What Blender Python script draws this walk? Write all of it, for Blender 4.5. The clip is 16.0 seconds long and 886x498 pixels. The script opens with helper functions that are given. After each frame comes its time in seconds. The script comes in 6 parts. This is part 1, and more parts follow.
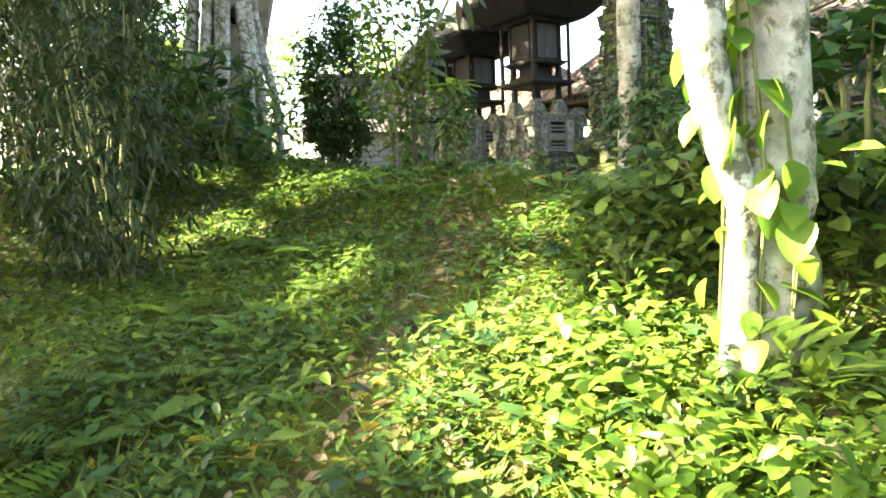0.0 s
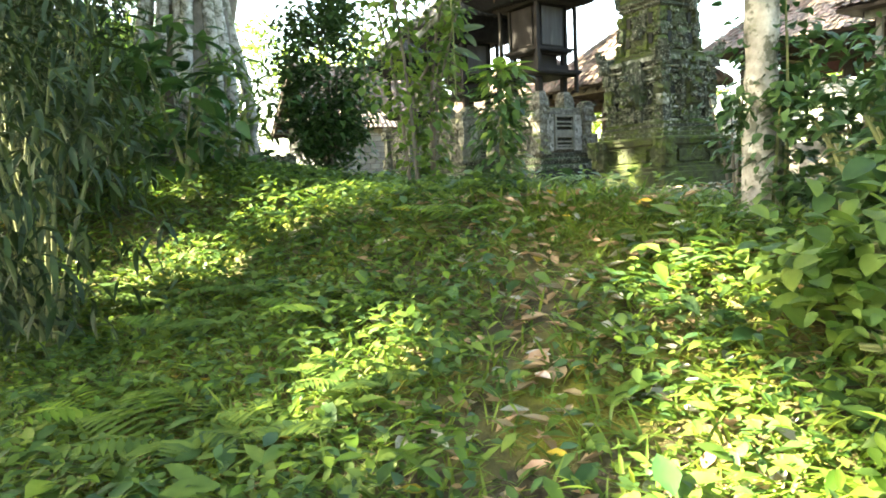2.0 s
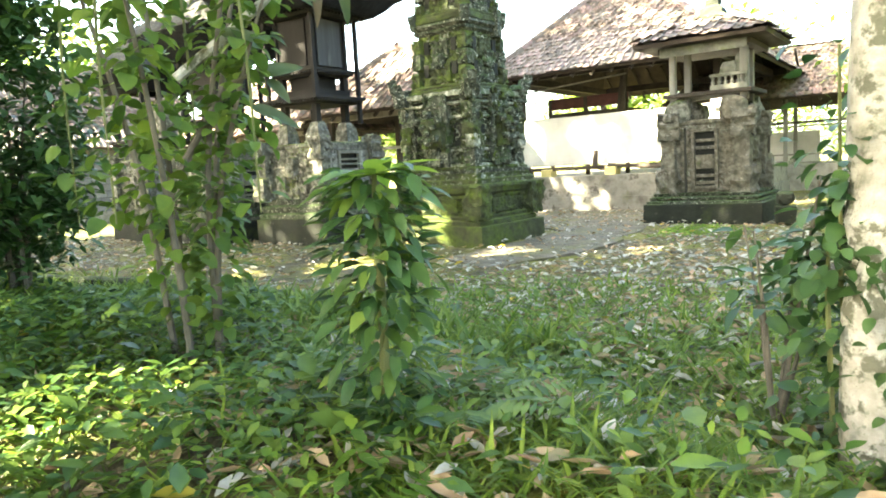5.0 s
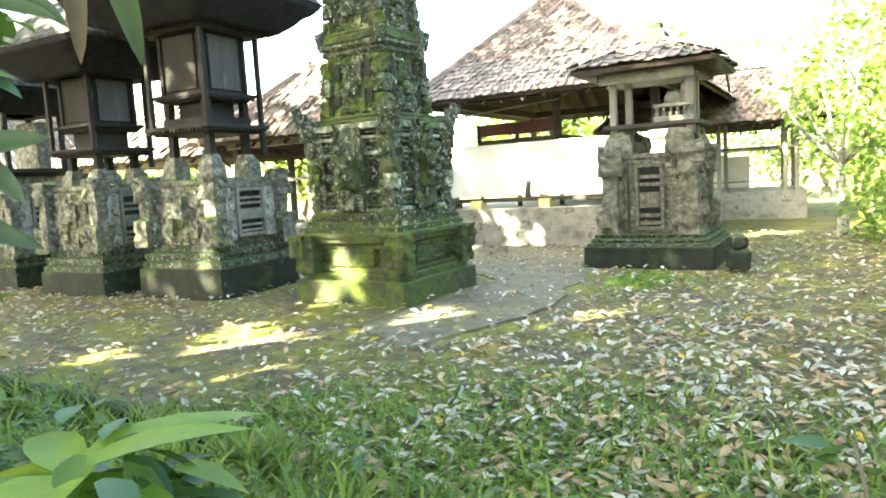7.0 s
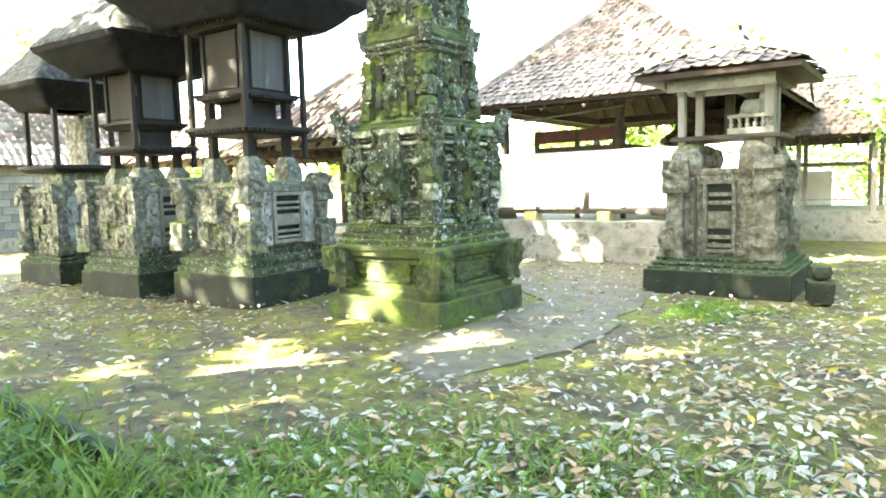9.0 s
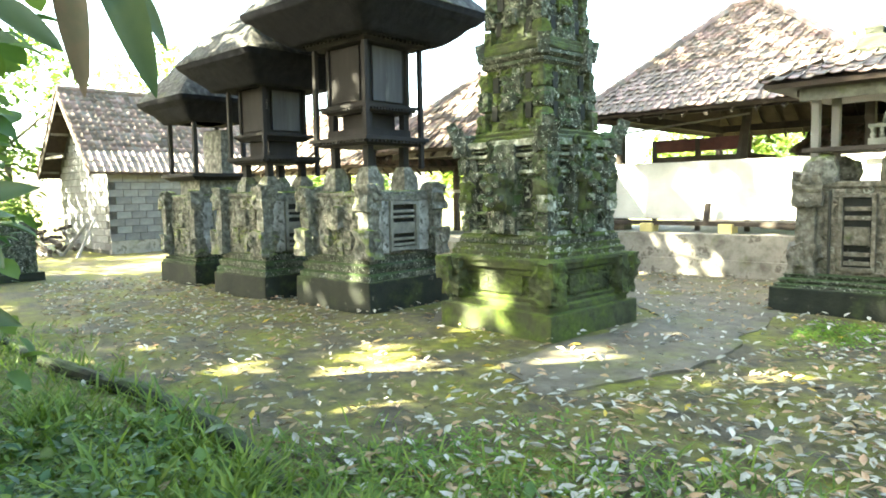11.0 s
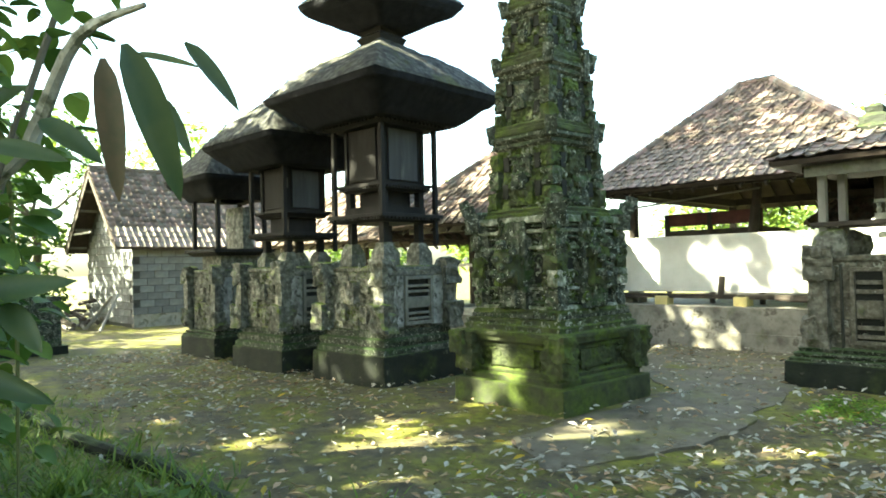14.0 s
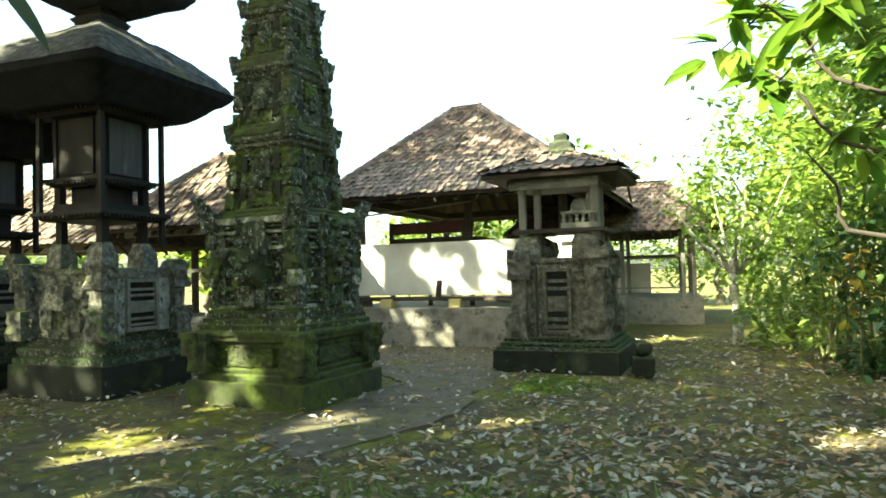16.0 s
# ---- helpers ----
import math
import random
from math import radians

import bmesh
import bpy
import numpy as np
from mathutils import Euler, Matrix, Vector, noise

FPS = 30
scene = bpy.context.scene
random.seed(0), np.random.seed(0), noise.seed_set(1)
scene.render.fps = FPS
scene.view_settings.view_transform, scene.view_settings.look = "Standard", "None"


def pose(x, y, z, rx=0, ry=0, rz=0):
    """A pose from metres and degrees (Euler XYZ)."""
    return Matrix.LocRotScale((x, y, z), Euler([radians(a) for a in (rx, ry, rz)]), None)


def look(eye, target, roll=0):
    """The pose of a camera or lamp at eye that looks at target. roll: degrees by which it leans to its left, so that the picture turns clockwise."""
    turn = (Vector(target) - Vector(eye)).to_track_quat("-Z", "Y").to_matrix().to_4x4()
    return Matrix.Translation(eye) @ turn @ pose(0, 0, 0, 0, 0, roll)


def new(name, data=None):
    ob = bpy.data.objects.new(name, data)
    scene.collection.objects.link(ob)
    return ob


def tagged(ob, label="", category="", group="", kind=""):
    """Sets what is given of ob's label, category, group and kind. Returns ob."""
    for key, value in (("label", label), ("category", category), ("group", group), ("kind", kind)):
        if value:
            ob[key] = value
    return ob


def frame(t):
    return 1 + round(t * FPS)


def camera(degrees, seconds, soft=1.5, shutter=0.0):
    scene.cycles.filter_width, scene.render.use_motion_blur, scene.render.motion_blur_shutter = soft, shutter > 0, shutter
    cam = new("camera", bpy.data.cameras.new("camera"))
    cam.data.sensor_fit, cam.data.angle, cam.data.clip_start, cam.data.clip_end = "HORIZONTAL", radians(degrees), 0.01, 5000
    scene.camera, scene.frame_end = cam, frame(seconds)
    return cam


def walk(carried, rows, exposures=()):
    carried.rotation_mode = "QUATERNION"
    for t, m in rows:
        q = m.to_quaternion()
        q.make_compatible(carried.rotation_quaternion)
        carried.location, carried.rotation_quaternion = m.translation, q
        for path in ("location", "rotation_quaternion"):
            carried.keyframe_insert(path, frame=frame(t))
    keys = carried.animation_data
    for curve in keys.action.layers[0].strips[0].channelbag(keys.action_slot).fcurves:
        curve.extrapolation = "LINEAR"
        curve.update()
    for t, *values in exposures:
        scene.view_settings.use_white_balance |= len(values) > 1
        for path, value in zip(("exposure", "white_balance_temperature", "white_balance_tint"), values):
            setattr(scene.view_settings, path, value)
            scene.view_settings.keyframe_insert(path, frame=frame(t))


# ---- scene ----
cam = camera(65.7, 16.0, soft=1.8)
PATH = [
    (0, pose(5.127, -2.291, 0.185, 84.57, 2.72, 71.77)),
    (0.5, pose(4.696, -2.306, 0.29, 84.06, 2.36, 71.34)),
    (1, pose(4.356, -2.334, 0.337, 84.6, 2.67, 70.31)),
    (1.5, pose(3.897, -2.283, 0.38, 84.15, 2.49, 69.92)),
    (2, pose(3.441, -2.258, 0.36, 83.98, 2.76, 69)),
    (2.5, pose(3.002, -2.176, 0.412, 83.9, 2.96, 66.75)),
    (3, pose(2.472, -2.017, 0.502, 83.47, 3.09, 63.49)),
    (3.5, pose(2.066, -1.995, 0.56, 83.35, 2.64, 61.13)),
    (4, pose(1.658, -1.948, 0.839, 83.68, 3.05, 56.9)),
    (4.5, pose(1.38, -1.81, 0.897, 82.96, 3.11, 52.29)),
    (5, pose(1.133, -1.56, 1.036, 83.32, 3.32, 48.14)),
    (7.5, pose(0.071, -0.28, 1.386, 84.16, 3.32, 42.06)),
    (8, pose(-0.033, -0.061, 1.414, 84.17, 3.38, 42.71)),
    (8.5, pose(-0.047, 0.045, 1.455, 84.62, 2.56, 44.49)),
    (9, pose(-0.055, 0.079, 1.454, 84.56, 1.57, 47.39)),
    (9.5, pose(-0.072, 0.067, 1.437, 84.44, 1.45, 50.19)),
    (10, pose(-0.072, 0.04, 1.46, 84.36, 1.22, 52.81)),
    (12.5, pose(0.086, -0.002, 1.506, 87.47, 1.57, 59.52)),
    (13, pose(0.115, 0.012, 1.512, 88.76, 1.47, 59.4)),
    (13.5, pose(0.138, -0.011, 1.545, 89.89, 1.35, 59.02)),
    (14, pose(0.144, -0.022, 1.538, 91.36, 1.3, 58.14)),
    (14.5, pose(0.14, -0.068, 1.506, 92.12, 0.79, 55.83)),
    (15, pose(0.134, -0.208, 1.466, 92.31, 1.08, 49.91)),
    (15.5, pose(0.154, -0.277, 1.417, 92.27, 1.5, 42.77)),
    (16, pose(0.154, -0.329, 1.389, 91.94, 1.44, 34.98)),
]
walk(cam, PATH, exposures=[(0, 4.85, 7700, 3), (1.5, 5.05, 7600, 3), (3.0, 5.2, 7600, 3), (5, 5.4, 7500, 1), (7.5, 5.6, 7200, -2), (9, 5.95, 7050, -2), (10, 5.65, 7050, -2), (12.5, 5.2, 7000, -6), (13.5, 4.85, 7000, -8), (14.5, 4.15, 7050, -11), (15.0, 4.65, 7100, -11), (15.5, 5.35, 7150, -11), (16, 3.75, 7300, -12)])

# ---- light ----
SUN_DIR = Vector((-0.30, -0.72, 0.62)).normalized()   # towards the sun
world = bpy.data.worlds.new("world")
scene.world = world
world.use_nodes = True
wn = world.node_tree.nodes
sky = wn.new("ShaderNodeTexSky")
sky.sky_type = "NISHITA"
sky.sun_disc = False
sky.sun_elevation = math.asin(SUN_DIR.z)
sky.sun_rotation = math.atan2(SUN_DIR.x, SUN_DIR.y)
sky.air_density, sky.dust_density, sky.ozone_density = 1.0, 3.5, 1.0
world.node_tree.links.new(sky.outputs[0], wn["Background"].inputs[0])
wn["Background"].inputs[1].default_value = 0.07
sun = new("sun", bpy.data.lights.new("sun", "SUN"))
sun.data.energy, sun.data.angle, sun.data.color = 4.1, radians(0.55), (1.0, 0.93, 0.78)
sun.matrix_world = look(SUN_DIR * 60, (0, 0, 0))


# ---- materials ----
def mat(name, *cols, scale=4.0, detail=8.0, rough=0.85, bump=0.3, bscale=40.0, metal=0.0, moss=None, moss_at=0.5, moss_scale=2.2,
        up=0.0, spots=None, spot_at=0.62, spot_scale=9.0, trans=0.0, island=0.0, spec=0.3, stretch=None):
    """A worn surface: two or three base colours mixed by noise, moss and lichen on top, fine relief."""
    m = bpy.data.materials.new(name)
    m.use_nodes = True
    n, l = m.node_tree.nodes, m.node_tree.links
    b = n["Principled BSDF"]
    b.inputs["Roughness"].default_value, b.inputs["Metallic"].default_value = rough, metal
    b.inputs["Specular IOR Level"].default_value = spec
    co = n.new("ShaderNodeTexCoord").outputs["Object"]
    if stretch:
        mp = n.new("ShaderNodeMapping")
        mp.inputs["Scale"].default_value = stretch
        l.new(co, mp.inputs[0])
        co = mp.outputs[0]

    def noise_tex(sc, det=detail, rg=0.6):
        t = n.new("ShaderNodeTexNoise")
        t.inputs["Scale"].default_value, t.inputs["Detail"].default_value, t.inputs["Roughness"].default_value = sc, det, rg
        l.new(co, t.inputs["Vector"])
        return t.outputs["Fac"]

    def ramp(fac, stops):
        r = n.new("ShaderNodeValToRGB")
        e = r.color_ramp.elements
        while len(e) < len(stops):
            e.new(0.5)
        for k, (p, c) in enumerate(stops):
            e[k].position, e[k].color = p, (*c, 1)
        l.new(fac, r.inputs[0])
        return r.outputs[0]

    def mix(f, a, c):
        x = n.new("ShaderNodeMix")
        x.data_type = "RGBA"
        l.new(f, x.inputs[0])
        l.new(a, x.inputs[6])
        if isinstance(c, tuple):
            x.inputs[7].default_value = (*c, 1)
        else:
            l.new(c, x.inputs[7])
        return x.outputs[2]

    k = len(cols)
    col = ramp(noise_tex(scale), [(0.3 + 0.4 * i / max(1, k - 1), c) for i, c in enumerate(cols)])
    if spots:
        f = ramp(noise_tex(spot_scale, 4, 0.7), [(spot_at - 0.03, (0, 0, 0)), (spot_at + 0.05, (1, 1, 1))])
        col = mix(f, col, spots)
    if moss:
        f = noise_tex(moss_scale, 6, 0.65)
        if up:
            g = n.new("ShaderNodeNewGeometry")
            s = n.new("ShaderNodeSeparateXYZ")
            l.new(g.outputs["Normal"], s.inputs[0])
            a = n.new("ShaderNodeMath")
            a.operation = "MULTIPLY_ADD"
            a.inputs[1].default_value = up
            l.new(s.outputs["Z"], a.inputs[0])
            l.new(f, a.inputs[2])
            f = a.outputs[0]
        f = ramp(f, [(moss_at - 0.08, (0, 0, 0)), (moss_at + 0.1, (1, 1, 1))])
        tint = ramp(noise_tex(moss_scale * 6, 4), [(0.3, tuple(c * 0.5 for c in moss)), (0.7, tuple(min(1, c * 1.35) for c in moss))])
        col = mix(f, col, tint)
    if island:
        g = n.new("ShaderNodeNewGeometry")
        h = n.new("ShaderNodeHueSaturation")
        o = n.new("ShaderNodeObjectInfo")
        ad = n.new("ShaderNodeMath")
        ad.operation = "ADD"
        l.new(g.outputs["Random Per Island"], ad.inputs[0])
        l.new(o.outputs["Random"], ad.inputs[1])
        fr = n.new("ShaderNodeMath")
        fr.operation = "FRACT"
        l.new(ad.outputs[0], fr.inputs[0])
        r = n.new("ShaderNodeMapRange")
        r.inputs[3].default_value, r.inputs[4].default_value = 1 - island, 1 + island
        l.new(fr.outputs[0], r.inputs[0])
        l.new(r.outputs[0], h.inputs["Value"])
        r2 = n.new("ShaderNodeMapRange")
        r2.inputs[3].default_value, r2.inputs[4].default_value = 0.5 + island * 0.05, 0.5 - island * 0.07
        l.new(fr.outputs[0], r2.inputs[0])
        l.new(r2.outputs[0], h.inputs["Hue"])
        l.new(col, h.inputs["Color"])
        col = h.outputs[0]
    l.new(col, b.inputs["Base Color"])
    if bump:
        bp = n.new("ShaderNodeBump")
        bp.inputs["Strength"].default_value, bp.inputs["Distance"].default_value = bump, 0.02
        l.new(noise_tex(bscale, 5), bp.inputs["Height"])
        l.new(bp.outputs[0], b.inputs["Normal"])
    if trans:
        t = n.new("ShaderNodeBsdfTranslucent")
        l.new(col, t.inputs[0])
        s = n.new("ShaderNodeMixShader")
        s.inputs[0].default_value = trans
        l.new(b.outputs[0], s.inputs[1])
        l.new(t.outputs[0], s.inputs[2])
        l.new(s.outputs[0], n["Material Output"].inputs[0])
    return m


MOSS = (0.095, 0.125, 0.018)
M_stone = mat("carved_stone", (0.026, 0.026, 0.020), (0.10, 0.097, 0.078), (0.24, 0.232, 0.20), scale=13, moss=MOSS, moss_at=0.66, up=0.22, bump=0.8, bscale=45,
              spots=(0.36, 0.36, 0.325), spot_at=0.64, spot_scale=22)
M_stone_moss = mat("mossy_stone", (0.008, 0.010, 0.006), (0.034, 0.038, 0.026), (0.16, 0.16, 0.13), scale=12, moss=(0.030, 0.054, 0.013), moss_at=0.58, up=0.22, bump=0.8, bscale=50,
                   spots=(0.40, 0.41, 0.35), spot_at=0.61, spot_scale=30)
M_stone_green = mat("green_stone", (0.016, 0.02, 0.01), (0.055, 0.062, 0.028), scale=9, moss=(0.058, 0.082, 0.011), moss_at=0.53, moss_scale=3.5, up=0.12, bump=0.7, bscale=60)
M_plinth = mat("dark_plinth", (0.006, 0.007, 0.005), (0.018, 0.021, 0.013), scale=5, moss=(0.035, 0.050, 0.012), moss_at=0.64, up=0.22, bump=0.5,
               spots=(0.12, 0.12, 0.09), spot_at=0.66, spot_scale=7)
M_lichen = mat("lichened_carving", (0.03, 0.034, 0.02), (0.11, 0.112, 0.088), (0.30, 0.30, 0.26), scale=9, moss=(0.06, 0.075, 0.015), moss_at=0.58, moss_scale=3, bump=0.6)
M_lichen_pale = mat("pale_lichen_carving", (0.03, 0.036, 0.02), (0.16, 0.165, 0.13), (0.46, 0.46, 0.40), scale=11, moss=(0.035, 0.06, 0.015), moss_at=0.54, moss_scale=4, bump=0.6)
M_crack = mat("dark_crack", (0.02, 0.02, 0.017), (0.04, 0.04, 0.03), bump=0.2)
# near black: the shade of gaps and hollows put into the colour
M_gap_shade = mat("gap_shade", (0.008, 0.008, 0.007), (0.016, 0.016, 0.013), bump=0.2)
M_pale = mat("old_plaster", (0.13, 0.125, 0.11), (0.26, 0.255, 0.235), (0.40, 0.395, 0.37), scale=7, bump=0.5, spots=(0.06, 0.06, 0.048), spot_at=0.57, spot_scale=12, moss=MOSS, moss_at=0.70)
M_tan = mat("tan_stone", (0.035, 0.031, 0.022), (0.095, 0.085, 0.063), (0.19, 0.175, 0.14), scale=12, bump=0.8, bscale=50, spots=(0.26, 0.25, 0.215), spot_at=0.66, spot_scale=20, moss=MOSS, moss_at=0.72)
M_niche = mat("niche_slat", (0.09, 0.088, 0.072), (0.21, 0.205, 0.175), scale=7, moss=MOSS, moss_at=0.66, bump=0.5)
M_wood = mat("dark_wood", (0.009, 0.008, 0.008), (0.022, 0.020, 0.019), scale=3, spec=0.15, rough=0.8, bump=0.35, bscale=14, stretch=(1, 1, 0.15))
# dark wood made lighter and greyer in colour for the sky's reflection
M_wood_sky = mat("sky_lit_panel", (0.024, 0.024, 0.026), (0.060, 0.060, 0.064), scale=4, rough=0.8, bump=0.3, bscale=14, stretch=(1.5, 1.5, 0.12), spots=(0.09, 0.085, 0.08), spot_at=0.6, spot_scale=5)
M_woodg = mat("grey_wood", (0.11, 0.098, 0.085), (0.25, 0.235, 0.21), scale=4, bump=0.3, bscale=14, stretch=(1, 1, 0.2))
M_brown = mat("brown_wood", (0.022, 0.017, 0.014), (0.055, 0.043, 0.034), scale=4, bump=0.3, bscale=20)
M_red = mat("red_wood", (0.05, 0.018, 0.016), (0.11, 0.042, 0.036), scale=4, bump=0.3, bscale=20)
M_ijuk = mat("black_palm_thatch", (0.006, 0.006, 0.008), (0.016, 0.016, 0.019), scale=9, rough=0.95, bump=0.9, bscale=60, stretch=(1, 1, 0.3), spec=0.12)
M_ijuk_top = mat("weathered_palm_thatch", (0.013, 0.013, 0.013), (0.045, 0.044, 0.041), (0.11, 0.108, 0.098), scale=11, rough=0.95, bump=1.0, bscale=70, moss=(0.06, 0.065, 0.028), moss_at=0.64, spec=0.15)
M_tile = mat("clay_tile", (0.055, 0.042, 0.035), (0.115, 0.083, 0.067), (0.18, 0.15, 0.128), scale=2.5, bump=0.4, island=0.38, spots=(0.10, 0.095, 0.08), spot_at=0.57, spot_scale=5)
M_tile_b = mat("clay_tile_bed", (0.03, 0.022, 0.018), (0.06, 0.044, 0.036), scale=5)
M_plaster = mat("limewash", (0.42, 0.41, 0.37), (0.60, 0.59, 0.55), scale=1.6, bump=0.15, spots=(0.46, 0.43, 0.36), spot_at=0.66, spot_scale=3)
M_platform = mat("stained_plaster", (0.10, 0.09, 0.072), (0.21, 0.195, 0.165), (0.31, 0.29, 0.25), scale=4, bump=0.4, spots=(0.10, 0.09, 0.07), spot_at=0.58, spot_scale=4, moss=(0.12, 0.12, 0.05), moss_at=0.68)
M_block = mat("concrete_block", (0.085, 0.088, 0.092), (0.150, 0.152, 0.152), scale=5, bump=0.5, bscale=90, island=0.22)
M_mortar = mat("mortar", (0.025, 0.025, 0.024), (0.05, 0.049, 0.046), scale=8, bump=0.3)
M_concrete = mat("path_concrete", (0.050, 0.043, 0.030), (0.094, 0.080, 0.057), (0.13, 0.112, 0.082), scale=4, bump=0.5, moss=(0.10, 0.095, 0.035), moss_at=0.56, moss_scale=1.6, spots=(0.055, 0.046, 0.03), spot_at=0.6, spot_scale=7)
M_yellow = mat("yellow_stone", (0.40, 0.33, 0.13), (0.56, 0.48, 0.22), scale=4, bump=0.3)
M_cloth = mat("white_cloth", (0.66, 0.66, 0.64), (0.80, 0.80, 0.78), scale=3, bump=0.1)
M_soil = mat("yard_soil", (0.026, 0.021, 0.012), (0.066, 0.053, 0.030), (0.115, 0.092, 0.055), scale=6.0, bump=1.0, bscale=30, moss=(0.115, 0.112, 0.012), moss_at=0.50, moss_scale=1.5, spots=(0.05, 0.04, 0.022), spot_at=0.6, spot_scale=14)
M_bark = mat("pale_bark", (0.13, 0.12, 0.095), (0.27, 0.255, 0.22), (0.44, 0.43, 0.39), scale=8, bump=0.7, bscale=25, spots=(0.085, 0.085, 0.06), spot_at=0.53, spot_scale=9, moss=(0.12, 0.13, 0.06), moss_at=0.66)
M_bark_d = mat("dark_bark", (0.06, 0.052, 0.04), (0.13, 0.115, 0.09), scale=6, bump=0.7, bscale=25)
M_stem = mat("green_stem", (0.07, 0.09, 0.03), (0.14, 0.14, 0.06), scale=9, bump=0.2)


def leafmat(name, a, b, trans=0.45, rough=0.45, island=0.35):
    return mat(name, a, b, scale=8, rough=rough, bump=0.0, trans=trans, island=island, spec=0.3)


L_mid = leafmat("leaf_mid", (0.048, 0.098, 0.016), (0.108, 0.172, 0.030), rough=0.55)
L_dark = leafmat("leaf_dark", (0.020, 0.056, 0.016), (0.050, 0.104, 0.026), trans=0.32, rough=0.45)
L_bright = leafmat("leaf_bright", (0.09, 0.18, 0.022), (0.16, 0.25, 0.035), trans=0.55)
# far foliage: the glare of sunlight is put into this paler leaf colour
L_far_lit = leafmat("leaf_far_lit", (0.11, 0.19, 0.03), (0.20, 0.27, 0.06), trans=0.55)
L_grass = leafmat("grass_blade", (0.06, 0.12, 0.015), (0.15, 0.21, 0.03), trans=0.4, rough=0.5)
L_dry = leafmat("dry_leaf", (0.20, 0.13, 0.065), (0.36, 0.27, 0.16), trans=0.2, rough=0.7)
L_pale = leafmat("pale_dry_leaf", (0.20, 0.185, 0.145), (0.40, 0.38, 0.325), trans=0.15, rough=0.6)
L_crumb = leafmat("crumbled_leaf", (0.05, 0.036, 0.02), (0.15, 0.11, 0.06), trans=0.1, rough=0.8)
# thicket leaves darkened in colour to stand for deep shade under the trees
L_shaded = leafmat("leaf_shaded", (0.007, 0.018, 0.005), (0.024, 0.046, 0.010), trans=0.2, rough=0.65)
L_strap = leafmat("leaf_strap", (0.030, 0.060, 0.026), (0.075, 0.095, 0.035), trans=0.3, rough=0.4, island=0.25)
L_brown = leafmat("browned_leaf", (0.055, 0.055, 0.03), (0.13, 0.085, 0.05), trans=0.3, rough=0.55)
L_yellow = leafmat("yellow_leaf", (0.34, 0.26, 0.03), (0.46, 0.33, 0.05), trans=0.35)


# ---- helpers for meshes ----
def thing(name, x, y, z=0.0, rz=0.0, label="", category="", group="", kind=""):
    ob = new(name)
    ob.empty_display_size = 0.2
    ob.matrix_world = pose(x, y, z, 0, 0, rz)
    return tagged(ob, label, category, group, kind)


def part(name, bm, material, parent, label="", smooth=False):
    me = bpy.data.meshes.new(name)
    bm.normal_update()
    bm.to_mesh(me)
    bm.free()
    if smooth:
        me.shade_smooth()
    me.materials.append(material)
    ob = new(name, me)
    ob.parent = parent
    if label:
        tagged(ob, label)
    return ob


def piece(name, mesh, parent, m):
    ob = new(name, mesh)
    ob.parent = parent
    ob.matrix_basis = m
    return ob


def box(bm, x0, x1, y0, y1, z0, z1, m=None, bev=0.0):
    r = bmesh.ops.create_cube(bm, size=1)
    t = Matrix.Translation(((x0 + x1) / 2, (y0 + y1) / 2, (z0 + z1) / 2)) @ Matrix.Diagonal((x1 - x0, y1 - y0, z1 - z0, 1))
    bmesh.ops.transform(bm, matrix=(m @ t) if m else t, verts=r["verts"])
    if bev:
        es = list({e for v in r["verts"] for e in v.link_edges})
        bmesh.ops.bevel(bm, geom=es, offset=bev, segments=2, affect="EDGES", profile=0.6)
    return r["verts"]


def boxbm(*a, **k):
    bm = bmesh.new()
    box(bm, *a, **k)
    return bm


def lathe4(bm, prof, cx=0.0, cy=0.0, sides=4, ratio=1.0, cap=True):
    """A stack of square (or n-sided) rings: prof is rows of half width and height."""
    rings = []
    k = 1 / math.cos(math.pi / sides)
    for h, z in prof:
        rings.append([bm.verts.new((cx + h * k * math.cos(math.pi / sides + 2 * math.pi * i / sides), cy + ratio * h * k * math.sin(math.pi / sides + 2 * math.pi * i / sides), z))
                      for i in range(sides)])
    for a, b in zip(rings, rings[1:]):
        for i in range(sides):
            j = (i + 1) % sides
            bm.faces.new((a[i], a[j], b[j], b[i]))
    if cap:
        bm.faces.new(rings[-1])
        bm.faces.new(rings[0][::-1])
    return bm


def stack(prof, **k):
    return lathe4(bmesh.new(), prof, **k)


def relief(bm, cuts, amp, freq, seed=0.0, ridged=True):
    """Cut the mesh fine and push it in and out like weathered carving."""
    for _ in range(cuts):
        bmesh.ops.subdivide_edges(bm, edges=bm.edges[:], cuts=1, use_grid_fill=True)
    bm.normal_update()
    off = Vector((seed * 3.7, seed * 1.3, seed * 7.1))
    mv = []
    for v in bm.verts:
        p = v.co * freq + off
        d = noise.noise(p)
        d = (0.5 - abs(d) * 2) if ridged else d
        d += 0.5 * noise.noise(p * 2.3)
        mv.append(v.normal * (d * amp))
    for v, d in zip(bm.verts, mv):
        v.co += d
    return bm


def lump(bm, x, y, z, sx, sy, sz, seed=0.0, rough=0.25, sub=2, rz=0.0):
    r = bmesh.ops.create_icosphere(bm, subdivisions=sub, radius=1)
    m = Matrix.Translation((x, y, z)) @ Matrix.Rotation(rz, 4, "Z")
    for v in r["verts"]:
        n_ = noise.noise(v.co * 1.7 + Vector((seed, seed * 2, -seed)))
        c = v.co * (1 + rough * n_ * 1.6)
        c = Vector([math.copysign(abs(a) ** 0.75, a) for a in c])
        v.co = m @ Vector((c.x * sx, c.y * sy, c.z * sz))


